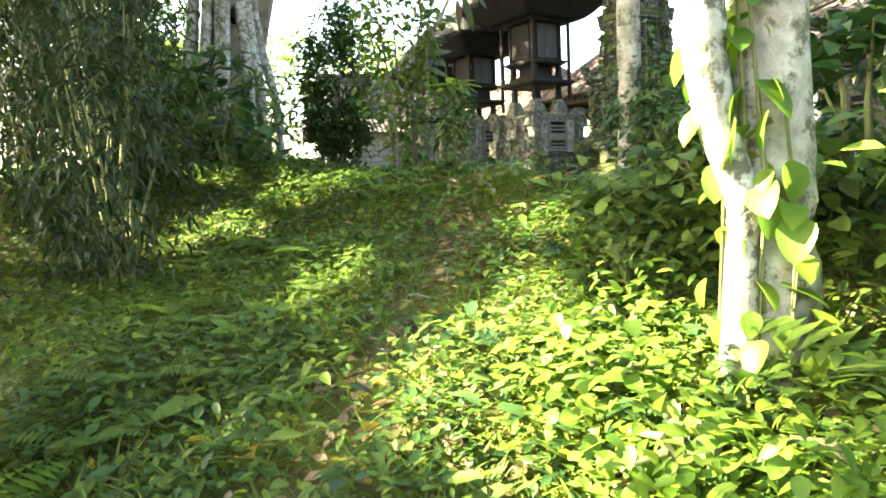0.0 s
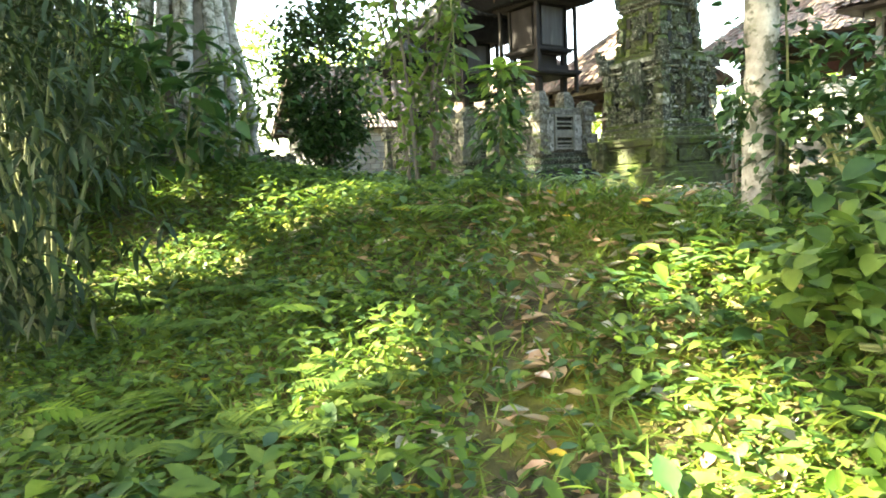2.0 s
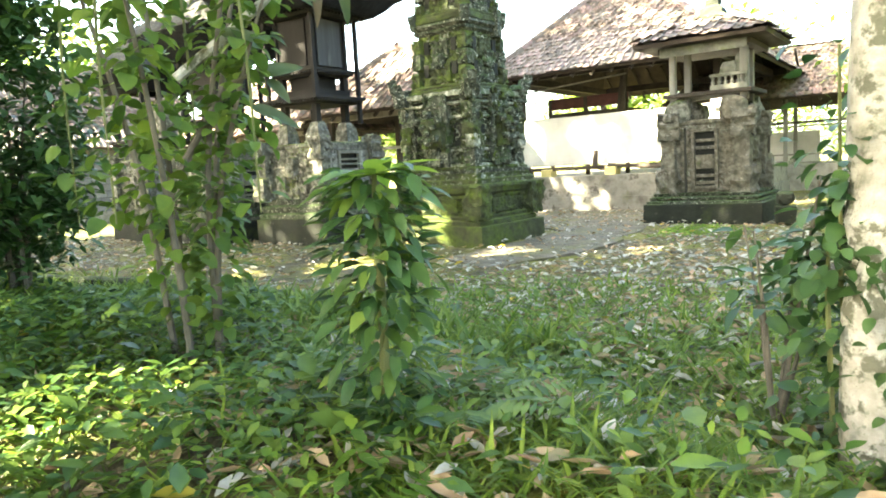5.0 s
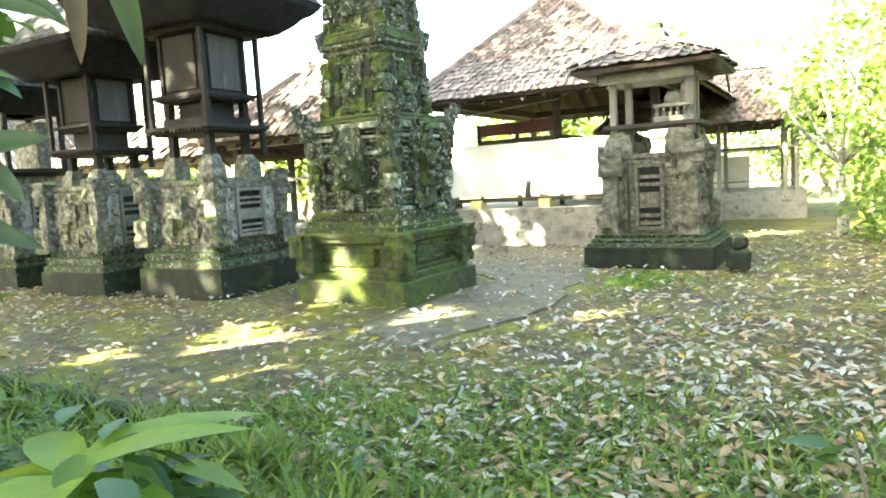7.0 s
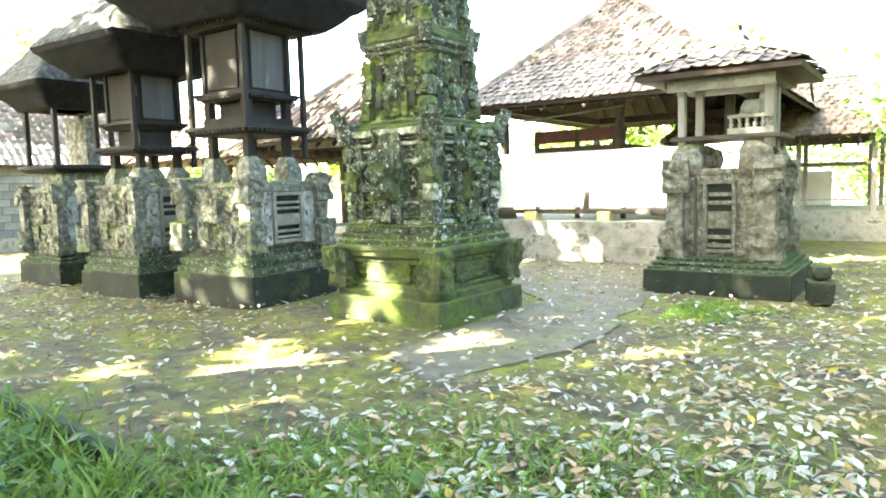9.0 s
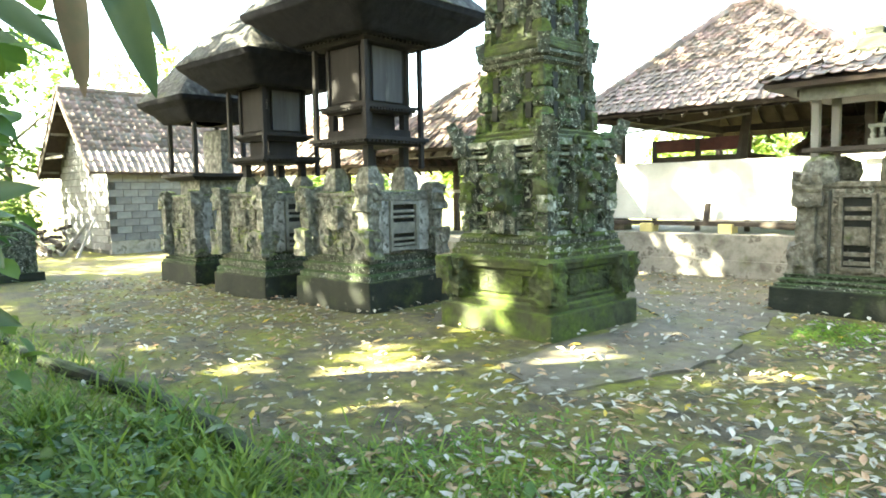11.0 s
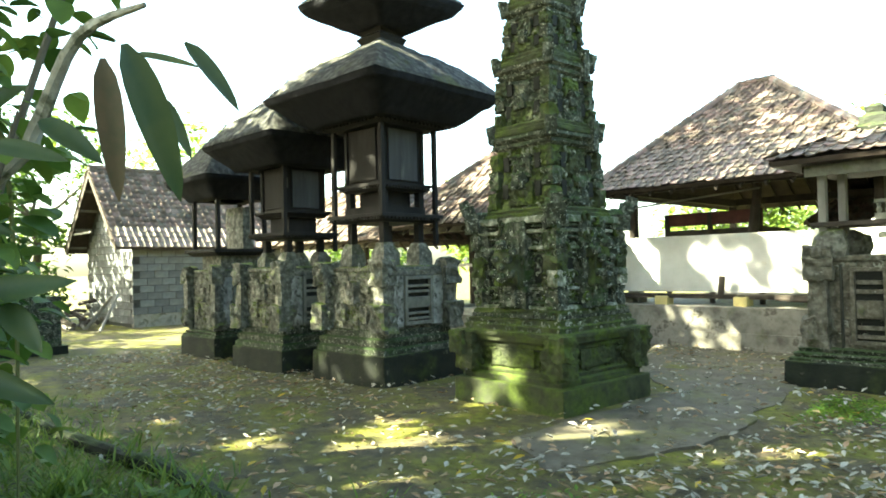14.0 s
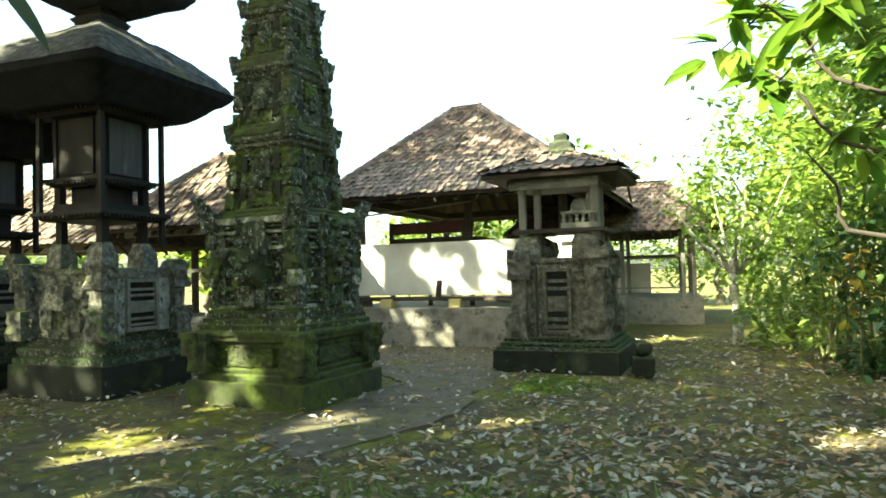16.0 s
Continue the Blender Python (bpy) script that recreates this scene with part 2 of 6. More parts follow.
def tube(bm, pts, radii, sides=8):
    """A bent round bar through pts with the given radii."""
    rings = []
    pts = [Vector(p) for p in pts]
    if len(pts) > 3:
        q, w, n_ = [], [], len(pts)
        for i in range(n_ - 1):
            a, b, c, d = pts[max(i - 1, 0)], pts[i], pts[i + 1], pts[min(i + 2, n_ - 1)]
            for k in range(4):
                t = k / 4
                q.append(0.5 * (2 * b + (c - a) * t + (2 * a - 5 * b + 4 * c - d) * t * t + (3 * b - a - 3 * c + d) * t ** 3))
                w.append(radii[i] + (radii[i + 1] - radii[i]) * t)
        pts, radii = q + [pts[-1]], w + [radii[-1]]
    for i, p in enumerate(pts):
        d = (pts[min(i + 1, len(pts) - 1)] - pts[max(i - 1, 0)]).normalized()
        q = d.to_track_quat("Z", "Y")
        rings.append([bm.verts.new(p + q @ Vector((radii[i] * math.cos(2 * math.pi * k / sides), radii[i] * math.sin(2 * math.pi * k / sides), 0))) for k in range(sides)])
    for a, b in zip(rings, rings[1:]):
        for i in range(sides):
            j = (i + 1) % sides
            bm.faces.new((a[i], a[j], b[j], b[i]))
    bm.faces.new(rings[-1])
    bm.faces.new(rings[0][::-1])


def tubebm(pts, radii, sides=8):
    bm = bmesh.new()
    tube(bm, pts, radii, sides)
    return bm


def mesh_np(name, verts, faces, material, parent=None, smooth=False):
    """A mesh object from arrays of vertices and equal-sided faces."""
    me = bpy.data.meshes.new(name)
    nv, nf, k = len(verts), len(faces), faces.shape[1]
    me.vertices.add(nv)
    me.vertices.foreach_set("co", verts.astype(np.float32).ravel())
    me.loops.add(nf * k)
    me.loops.foreach_set("vertex_index", faces.astype(np.int32).ravel())
    me.polygons.add(nf)
    me.polygons.foreach_set("loop_start", np.arange(0, nf * k, k, dtype=np.int32))
    me.update(calc_edges=True)
    if smooth or material.name.startswith("leaf"):
        me.shade_smooth()
    me.materials.append(material)
    ob = new(name, me)
    ob.parent = parent
    return ob


def leaf_shape(width=0.4, droop=0.25, fold=0.12, steps=4, tip=1.0):
    """One leaf, one long along +x: a folded, drooping blade of quads."""
    v, f = [], []
    for i in range(steps + 1):
        s = i / steps
        w = width * 0.5 * (math.sin(math.pi * min(1.0, s ** 0.75 * 0.98 + 0.02)) ** (0.8 * tip)) + 0.004
        z = -droop * s * s
        v += [(s, -w, z + fold * w * 2), (s, 0, z), (s, w, z + fold * w * 2)]
    for i in range(steps):
        a = i * 3
        f += [(a, a + 3, a + 4, a + 1), (a + 1, a + 4, a + 5, a + 2)]
    return np.array(v), np.array(f)


def scatter(shape, pos, yaw, pitch, roll, size):
    """Many copies of a shape in one pair of arrays."""
    sv, sf = shape
    n_ = len(pos)
    cy, sy, cp, sp, cr, sr = np.cos(yaw), np.sin(yaw), np.cos(pitch), np.sin(pitch), np.cos(roll), np.sin(roll)
    z0 = np.zeros(n_)
    rz_ = np.stack([np.stack([cy, -sy, z0], -1), np.stack([sy, cy, z0], -1), np.stack([z0, z0, z0 + 1], -1)], 1)
    ry_ = np.stack([np.stack([cp, z0, -sp], -1), np.stack([z0, z0 + 1, z0], -1), np.stack([sp, z0, cp], -1)], 1)
    rx_ = np.stack([np.stack([z0 + 1, z0, z0], -1), np.stack([z0, cr, -sr], -1), np.stack([z0, sr, cr], -1)], 1)
    m = rz_ @ ry_ @ rx_
    v = np.einsum("nij,vj->nvi", m, sv) * np.asarray(size).reshape(-1, 1, 1) + np.asarray(pos)[:, None, :]
    f = sf[None] + (np.arange(n_) * len(sv))[:, None, None]
    return v.reshape(-1, 3), f.reshape(-1, sf.shape[1])


def join_np(*sets):
    vs, fs, o = [], [], 0
    for v, f in sets:
        vs.append(v)
        fs.append(f + o)
        o += len(v)
    return np.concatenate(vs), np.concatenate(fs)


rng = np.random.default_rng(7)
U = rng.uniform


# ---- ground ----
def smooth01(a):
    a = np.clip(a, 0, 1)
    return a * a * (3 - 2 * a)


def ground_z(x, y):
    """Level yard, a bank that falls to the path in front, a raised verge along the yard's near side."""
    x, y = np.asarray(x, float), np.asarray(y, float)
    edge = np.where(x > -2.5, 1.29 - 0.2 * (x + 2.5), 1.05 + 0.16 * (x + 4))   # near side of the yard
    d = edge - y
    left = smooth01((-1.6 - x) / 2.5)
    rise = 0.50 * smooth01(d / 3.0)
    u = 0.5 * x - 0.87 * y
    fall = -1.35 * np.tanh(0.33 * np.clip(u - 0.2, 0, 9) / 1.35) + 0.19 * smooth01(d / 0.8) * smooth01((1.3 - u) / 1.1)
    z = rise * left + fall * (1 - left)
    return z


# ---- ground sheet ----
def ground():
    xs = np.concatenate([np.arange(-400, -30, 37.0), np.arange(-30, -12, 1.0), np.arange(-12, 9, 0.16), np.arange(9, 30, 1.5), np.arange(30, 420, 39.0)])
    ys = np.concatenate([np.arange(-400, -20, 38.0), np.arange(-20, -7, 1.0), np.arange(-7, 9, 0.16), np.arange(9, 30, 1.0), np.arange(30, 420, 39.0)])
    gx, gy = np.meshgrid(xs, ys, indexing="ij")
    z = ground_z(gx, gy)
    near = (np.abs(gx) < 15) & (np.abs(gy) < 20)
    bumps = np.array([noise.noise(Vector((a * 1.3, b * 1.3, 0))) * 0.025 + noise.noise(Vector((a * 5, b * 5, 3))) * 0.008 if k else 0.0
                      for a, b, k in zip(gx.ravel(), gy.ravel(), near.ravel())]).reshape(gx.shape)
    v = np.stack([gx, gy, z + bumps], -1).reshape(-1, 3)
    i, j = np.meshgrid(np.arange(len(xs) - 1), np.arange(len(ys) - 1), indexing="ij")
    a = (i * len(ys) + j).ravel()
    f = np.stack([a, a + len(ys), a + len(ys) + 1, a + 1], -1)
    ob = mesh_np("ground", v, f, M_soil, smooth=True)
    tagged(ob, "mossy brown earth yard and bank under leaf litter", "ground", kind="structure")


ground()


def concrete_path():
    """The poured path from the yard's front between the shrines to the hall."""
    bm = bmesh.new()
    pts = [(-4.72, 3.62), (-3.72, 3.28), (-3.62, 5.2), (-4.65, 8.0), (-4.5, 10.9), (-9.2, 9.75), (-7.2, 7.6), (-5.28, 6.5)]
    out = []
    for i, a in enumerate(pts):
        a, b = Vector(a), Vector(pts[(i + 1) % len(pts)])
        n_ = max(2, int((b - a).length / 0.12))
        for k in range(n_):
            q = a.lerp(b, k / n_)
            w = Vector((noise.noise(Vector((q.x * 2, q.y * 2, 1))), noise.noise(Vector((q.x * 2, q.y * 2, 9))))) * 0.10 + Vector((noise.noise(Vector((q.x * 8, q.y * 8, 1))), noise.noise(Vector((q.x * 8, q.y * 8, 9))))) * 0.04
            out.append(q + w)
    lo = [bm.verts.new((q.x, q.y, -0.06)) for q in out]
    hi = [bm.verts.new((q.x, q.y, 0.016)) for q in out]
    bm.faces.new(hi)
    for i in range(len(out)):
        j = (i + 1) % len(out)
        bm.faces.new((lo[i], lo[j], hi[j], hi[i]))
    me = bpy.data.meshes.new("path")
    bm.to_mesh(me)
    bm.free()
    me.materials.append(M_concrete)
    tagged(new("path", me), "worn grey concrete path with leaves on it", "path", kind="structure")


concrete_path()


def kerb():
    """The mossy earth kerb along the yard's near side."""
    pts = [(-9.5, -0.15, 0.02), (-7.1, 0.35, 0.04), (-5.4, 0.9, 0.05), (-4.1, 1.14, 0.05), (-3.2, 1.2, 0.02)]
    bm = tubebm(pts, [0.03, 0.06, 0.07, 0.06, 0.03], 10)
    relief(bm, 2, 0.03, 6, 2.0, False)
    me = bpy.data.meshes.new("kerb")
    bm.to_mesh(me)
    bm.free()
    me.materials.append(M_plinth)
    tagged(new("kerb", me), "low mossy earthen kerb beside the yard", "kerb", kind="structure")


kerb()


# ---- shrines ----
def niche(parent, w, z0, z1, y, axis="y", slats=5, stone=None):
    """A stone false door: frame and recessed slats on the face at distance y."""
    m = Matrix.Identity(4) if axis == "y" else Matrix.Rotation(math.pi / 2, 4, "Z")
    fr = bmesh.new()
    t = 0.045
    for a, b, c, d in ((-w / 2 - t, -w / 2, z0, z1), (w / 2, w / 2 + t, z0, z1), (-w / 2 - t, w / 2 + t, z1, z1 + t), (-w / 2 - t, w / 2 + t, z0 - t, z0)):
        box(fr, a, b, -y - 0.06, -y + 0.05, c, d, m, bev=0.006)
    part("niche_frame", fr, stone or M_niche, parent)
    # backing painted near black for the shade between the slats
    part("niche_back", boxbm(-w / 2, w / 2, -y - 0.004, -y + 0.05, z0, z1, m=m), M_gap_shade, parent, "backing coloured near black as shade behind the slats")
    h = (z1 - z0)
    lay = [(0.03, 0.06), (0.16, 0.06), (0.32, 0.26), (0.68, 0.06), (0.81, 0.06)]
    for s, k in lay[:slats]:
        part("slat", boxbm(-w / 2 + 0.01, w / 2 - 0.01, -y - 0.045, -y - 0.008, z0 + s * h, z0 + (s + k) * h, m=m, bev=0.008), stone or M_niche, parent)


def ornament(name, parent, x, y, z, s, seed, material):
    """A worn carved corner piece: a cluster of lumps like a face with curls."""
    bm = bmesh.new()
    r = random.Random(seed)
    m = Matrix.Translation((x, y, z)) @ Matrix.Rotation(r.uniform(-.25, .25), 4, "Z")
    box(bm, -s * 0.85, s * 0.85, -s * 0.85, s * 0.85, -s * 1.1, s * r.uniform(0.9, 1.25), m)
    relief(bm, 3, s * 0.34, 0.75 / s, seed * 0.37)
    for k in range(3):
        a = r.uniform(0, 6.28)
        lump(bm, x + s * 0.75 * math.cos(a), y + s * 0.75 * math.sin(a), z + s * r.uniform(-0.7, 0.9), s * 0.4, s * 0.4, s * 0.5, seed + k, 0.4, 1)
    part(name, bm, material, parent)


def scroll_shape():
    """One carved curl, about one in radius, facing +x."""
    v, f = [], []
    n_ = 8
    for i in range(n_ + 1):
        a = -0.6 + 4.6 * i / n_
        r, w = 1.0 - 0.55 * i / n_, 0.30 - 0.12 * abs(i / n_ - 0.4)
        for j in range(4):
            b = j * math.pi / 2
            q = r + w * math.cos(b)
            v.append((w * 1.5 * math.sin(b), q * math.cos(a), q * math.sin(a)))
    for i in range(n_):
        for j in range(4):
            k = (j + 1) % 4
            f.append((i * 4 + j, i * 4 + k, i * 4 + 4 + k, i * 4 + 4 + j))
    return np.array(v), np.array(f)


SCROLL = scroll_shape()
rs = np.random.default_rng(41)


def scrolls(th, n_, z0, z1, reach, depth, size, material, faces=(0, 1, 2, 3), courses=0, label="shallow carved curls in rows"):
    """Worn carved curls over the upright faces: reach(z) is the half width, depth(a, z) how far out the face lies."""
    a, z = rs.uniform(-1, 1, n_), rs.uniform(z0, z1, n_)
    if courses:
        z = z0 + (np.floor((z - z0) / (z1 - z0) * courses) + 0.5) * (z1 - z0) / courses + rs.normal(0, 0.012, n_)
    a = a * reach(z)
    d = depth(a, z)
    yaw = rs.choice(np.array(faces), n_) * math.pi / 2
    p = np.stack([np.cos(yaw) * d - np.sin(yaw) * a, np.sin(yaw) * d + np.cos(yaw) * a, z], -1)
    v, f = scatter(SCROLL, p, yaw + rs.uniform(-.2, .2, n_), rs.uniform(-.25, .25, n_), rs.uniform(0, 6.283, n_), rs.uniform(size * 0.6, size * 1.3, n_))
    tagged(mesh_np("carved_relief", v, f, material, th), label, kind="stuff")


def shrine_base(th, half, z_slab, z_body, z_top, seed, face="x", mat_body=None, body=0.78):
    mb = mat_body or M_stone
    part("plinth", relief(boxbm(-half, half, -half, half, -0.05, z_slab, bev=0.02), 2, 0.010, 4, seed, False), M_plinth, th, "dark mossy stone plinth")
    d = z_body - z_slab
    part("moulding", relief(stack([(half * 0.95, z_slab), (half * 0.95, z_slab + d * 0.22), (half * 0.88, z_slab + d * 0.3), (half * 0.91, z_slab + d * 0.5), (half * 0.91, z_slab + d * 0.62),
                            (half * 0.83, z_slab + d * 0.7), (half * 0.86, z_slab + d), (half * 0.80, z_body)]), 2, 0.008, 7, seed), M_stone_moss, th, "mossy stepped base moulding")
    hb = half * body
    part("body", relief(boxbm(-hb, hb, -hb, hb, z_body, z_top), 6, 0.016, 15, seed + 1), mb, th)
    for sx in (-1, 1):
        for sy in (-1, 1):
            bm = bmesh.new()
            w = half * 0.24
            box(bm, sx * hb - w / 2 + sx * 0.02, sx * hb + w / 2 + sx * 0.02, sy * hb - w / 2 + sy * 0.02, sy * hb + w / 2 + sy * 0.02, z_body, z_top + 0.02)
            part("corner_pilaster", relief(bm, 3, 0.02, 9, seed + sx + 2 * sy), mb, th)
            ornament("corner_carving", th, sx * hb * 1.06, sy * hb * 1.06, z_body + 0.16, half * 0.21, seed + 5 + sx + sy * 2, mb)
            ornament("corner_carving", th, sx * hb * 1.04, sy * hb * 1.04, z_top + 0.0, half * 0.20, seed + 9 + sx + sy * 2, mb)
    for s in (-1, 1):
        for ax in (0, 1):
            if (ax == 0 and face == "x") or (ax == 1 and face == "y"):
                zz = (z_body + z_top) / 2
                for j, (o, dz, sz) in enumerate(((0, 0.12, 0.17), (-0.26, -0.15, 0.13), (0.24, -0.18, 0.14), (0.05, -0.28, 0.12), (-0.2, 0.24, 0.11), (0.27, 0.2, 0.12))):
                    q = (o * half * 1.3, s * hb * 0.93) if ax == 0 else (s * hb * 0.93, o * half * 1.3)
                    ornament("face_carving", th, q[0], q[1], zz + dz, half * sz, seed * 3 + j + 7 * s, mb)
    carved = (0, 2) if face == "y" else (1, 3)
    zm = (z_body + z_top) / 2
    scrolls(th, 110, z_body + 0.05, z_top, lambda z: hb * 0.98, lambda a, z: hb * 1.0 + 0.06 * (np.abs(a) > hb * 0.8), half * 0.055, mb, carved)
    scrolls(th, 90, z_body + 0.02, z_body + 0.34, lambda z: hb * 1.05, lambda a, z: hb * 1.0 + half * 0.13 * (np.abs(a) > hb * 0.75), half * 0.05, M_lichen)
    scrolls(th, 60, z_top - 0.14, z_top + 0.10, lambda z: hb * 1.05, lambda a, z: hb * 1.01 + half * 0.11 * (np.abs(a) > hb * 0.8), half * 0.045, M_lichen)
    zc = z_top
    part("cap", relief(stack([(hb * 0.98, zc), (hb * 1.03, zc + 0.03), (hb * 1.03, zc + 0.07), (hb * 0.94, zc + 0.09)]), 2, 0.008, 8, seed), mb, th)
    nz0, nz1 = z_body + 0.1, z_top - 0.10
    nw = half * (0.58 if face == "x" else 0.34)
    niche(th, nw, nz0, nz1, hb + 0.015, axis=face, stone=mat_body)
    turn = Matrix.Identity(4) if face == "y" else Matrix.Rotation(math.pi / 2, 4, "Z")
    if face == "x":
        for s in (-1, 1):
            a, b = sorted((s * (nw / 2 + 0.05), s * hb * 0.84))
            pl = boxbm(a, b, -hb - 0.035, -hb + 0.04, z_body + 0.04, z_top - 0.05, m=turn)
            part("plaster_panel", relief(pl, 3, 0.007, 9, seed + s), M_pale, th, "flaking pale plaster beside the false door")
        part("lintel_course", relief(boxbm(-hb * 0.9, hb * 0.9, -hb - 0.05, -hb + 0.04, z_top - 0.045, z_top + 0.03, m=turn), 3, 0.008, 14, seed), M_stone, th, "carved course above the false door")


def thatch(th, half, z_plate, z_rim, prof, seed, plate=None):
    """A thick black palm-fibre roof: a hanging underside, a rim and a worn top."""
    p = plate or half * 0.62
    under = stack([(p * 0.6, z_plate - 0.02), (p, z_plate - 0.03), (half * 0.86, z_plate + (z_rim - z_plate) * 0.55), (half * 0.97, z_rim - 0.08), (half, z_rim)], cap=False)
    relief(under, 3, 0.022, 5, seed, False)
    part("underside", under, M_ijuk, th, "shaggy black palm fibre underside", smooth=True)
    top = stack([(half * 0.995, z_rim - 0.005)] + prof, cap=True)
    relief(top, 3, 0.024, 6, seed + 1, False)
    part("roof_top", top, M_ijuk_top, th, "weathered grey palm thatch with moss", smooth=True)


def shelf(th, half, z, t=0.05, fringe=True):
    part("shelf", boxbm(-half, half, -half, half, z, z + t, bev=0.008), M_wood, th, "dark worn wooden shelf")
    part("shelf_moulding", stack([(half * 0.82, z - 0.06), (half * 0.88, z - 0.03), (half * 0.95, z - 0.001)]), M_wood, th)
    if fringe:
        bm = bmesh.new()
        n_ = 16
        for i in range(n_):
            a = -half * 0.93 + (i + 0.5) * 2 * half * 0.93 / n_
            for ax in (0, 1):
                for s in (-1, 1):
                    q = (a, s * half * 0.955) if ax == 0 else (s * half * 0.955, a)
                    box(bm, q[0] - 0.016, q[0] + 0.016, q[1] - 0.016, q[1] + 0.016, z - 0.03, z)
        tagged(part("dentil_trim", bm, M_wood, th), kind="stuff")


def feet(th, r, z0, z1, top, seed, w=0.13):
    """Four rough stone post feet."""
    k = 0
    for sx in (-1, 1):
        for sy in (-1, 1):
            k += 1
            part("stone_foot", relief(stack([(w, z0), (w * 0.95, z0 + (z1 - z0) * 0.6), (w * 0.55, z1)], cx=sx * r, cy=sy * r), 2, 0.014, 6, seed + k, False), M_stone, th, "rough mossy stone post foot")
            part("leg", boxbm(sx * r - 0.05, sx * r + 0.05, sy * r - 0.05, sy * r + 0.05, z1 - 0.04, top, bev=0.008), M_wood, th)


def cell(th, half, z0, z1):
    """The closed wooden cell with corner posts, panels and a small latch."""
    part("cell", boxbm(-half, half, -half, half, z0, z1), M_wood, th, "dark wooden cell")
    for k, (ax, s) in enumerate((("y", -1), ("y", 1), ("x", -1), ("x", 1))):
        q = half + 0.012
        # x faces painted lighter, as if reflecting the sky; y faces stay dark
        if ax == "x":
            part("panel", boxbm(s * q - 0.012, s * q + 0.012, -half * 0.72, half * 0.72, z0 + 0.04, z1 - 0.04, bev=0.005), M_wood_sky, th, "wooden panel with sky reflection put into its grey colour")
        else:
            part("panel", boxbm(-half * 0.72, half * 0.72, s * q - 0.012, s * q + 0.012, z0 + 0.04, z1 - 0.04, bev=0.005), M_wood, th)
    for sx in (-1, 1):
        for sy in (-1, 1):
            part("corner_post", boxbm(sx * half - 0.03, sx * half + 0.03, sy * half - 0.03, sy * half + 0.03, z0 - 0.02, z1 + 0.02, bev=0.006), M_wood, th)
    part("latch", boxbm(half + 0.005, half + 0.03, -half - 0.02, -half + 0.02, (z0 + z1) / 2, (z0 + z1) / 2 + 0.16, bev=0.006), M_niche, th, "pale worn latch")


def crown(th, z, s):
    """A small openwork crown finial."""
    bm = bmesh.new()
    for k in range(6):
        a = 2 * math.pi * k / 6
        c, d = math.cos(a), math.sin(a)
        tube(bm, [(0, 0, z), (s * 0.9 * c, s * 0.9 * d, z + s * 0.3), (s * c, s * d, z + s * 0.9), (s * 0.45 * c, s * 0.45 * d, z + s * 1.3), (s * 0.7 * c, s * 0.7 * d, z + s * 1.6)], [s * 0.12] * 5, 5)
    tube(bm, [(0, 0, z - 0.1), (0, 0, z + s * 2.6)], [s * 0.2, s * 0.04], 6)
    part("finial", bm, M_stone_moss, th, "openwork crown finial")


def shrine_tall():
    th = thing("meru_shrine", -8.52, 4.42, 0, 15, "two-tiered black palm-thatch meru shrine on a carved stone base", "shrine", "row of thatched shrines")
    shrine_base(th, 0.75, 0.40, 0.70, 1.46, 1.0)
    feet(th, 0.33, 1.52, 1.86, 2.2, 11)
    shelf(th, 0.58, 2.20, 0.05)
    part("lintel", boxbm(-0.40, 0.40, -0.40, 0.40, 2.25, 2.36), M_wood, th)
    for sx in (-1, 1):
        for sy in (-1, 1):
            part("short_post", boxbm(sx * 0.34 - 0.05, sx * 0.34 + 0.05, sy * 0.34 - 0.05, sy * 0.34 + 0.05, 2.36, 2.6, bev=0.008), M_wood, th)
            part("outer_post", boxbm(sx * 0.50 - 0.03, sx * 0.50 + 0.03, sy * 0.50 - 0.03, sy * 0.50 + 0.03, 1.84 if sy > 0 else 2.25, 3.5, bev=0.006), M_wood, th)
    part("core", boxbm(-0.25, 0.25, -0.25, 0.25, 2.36, 2.6), M_wood, th)
    shelf(th, 0.48, 2.63, 0.045)
    cell(th, 0.37, 2.68, 3.46)
    shelf(th, 0.66, 3.50, 0.05)
    thatch(th, 1.20, 3.52, 3.92, [(1.14, 3.99), (1.0, 4.14), (0.78, 4.34), (0.52, 4.50), (0.30, 4.62), (0.20, 4.70)], 3)
    part("neck", relief(stack([(0.20, 4.66), (0.26, 4.76), (0.19, 4.82), (0.27, 4.90)]), 2, 0.008, 9, 5), M_wood, th)
    thatch(th, 0.84, 4.88, 5.26, [(0.80, 5.31), (0.68, 5.42), (0.50, 5.62), (0.30, 5.85), (0.12, 6.05)], 6, plate=0.3)
    crown(th, 6.02, 0.12)


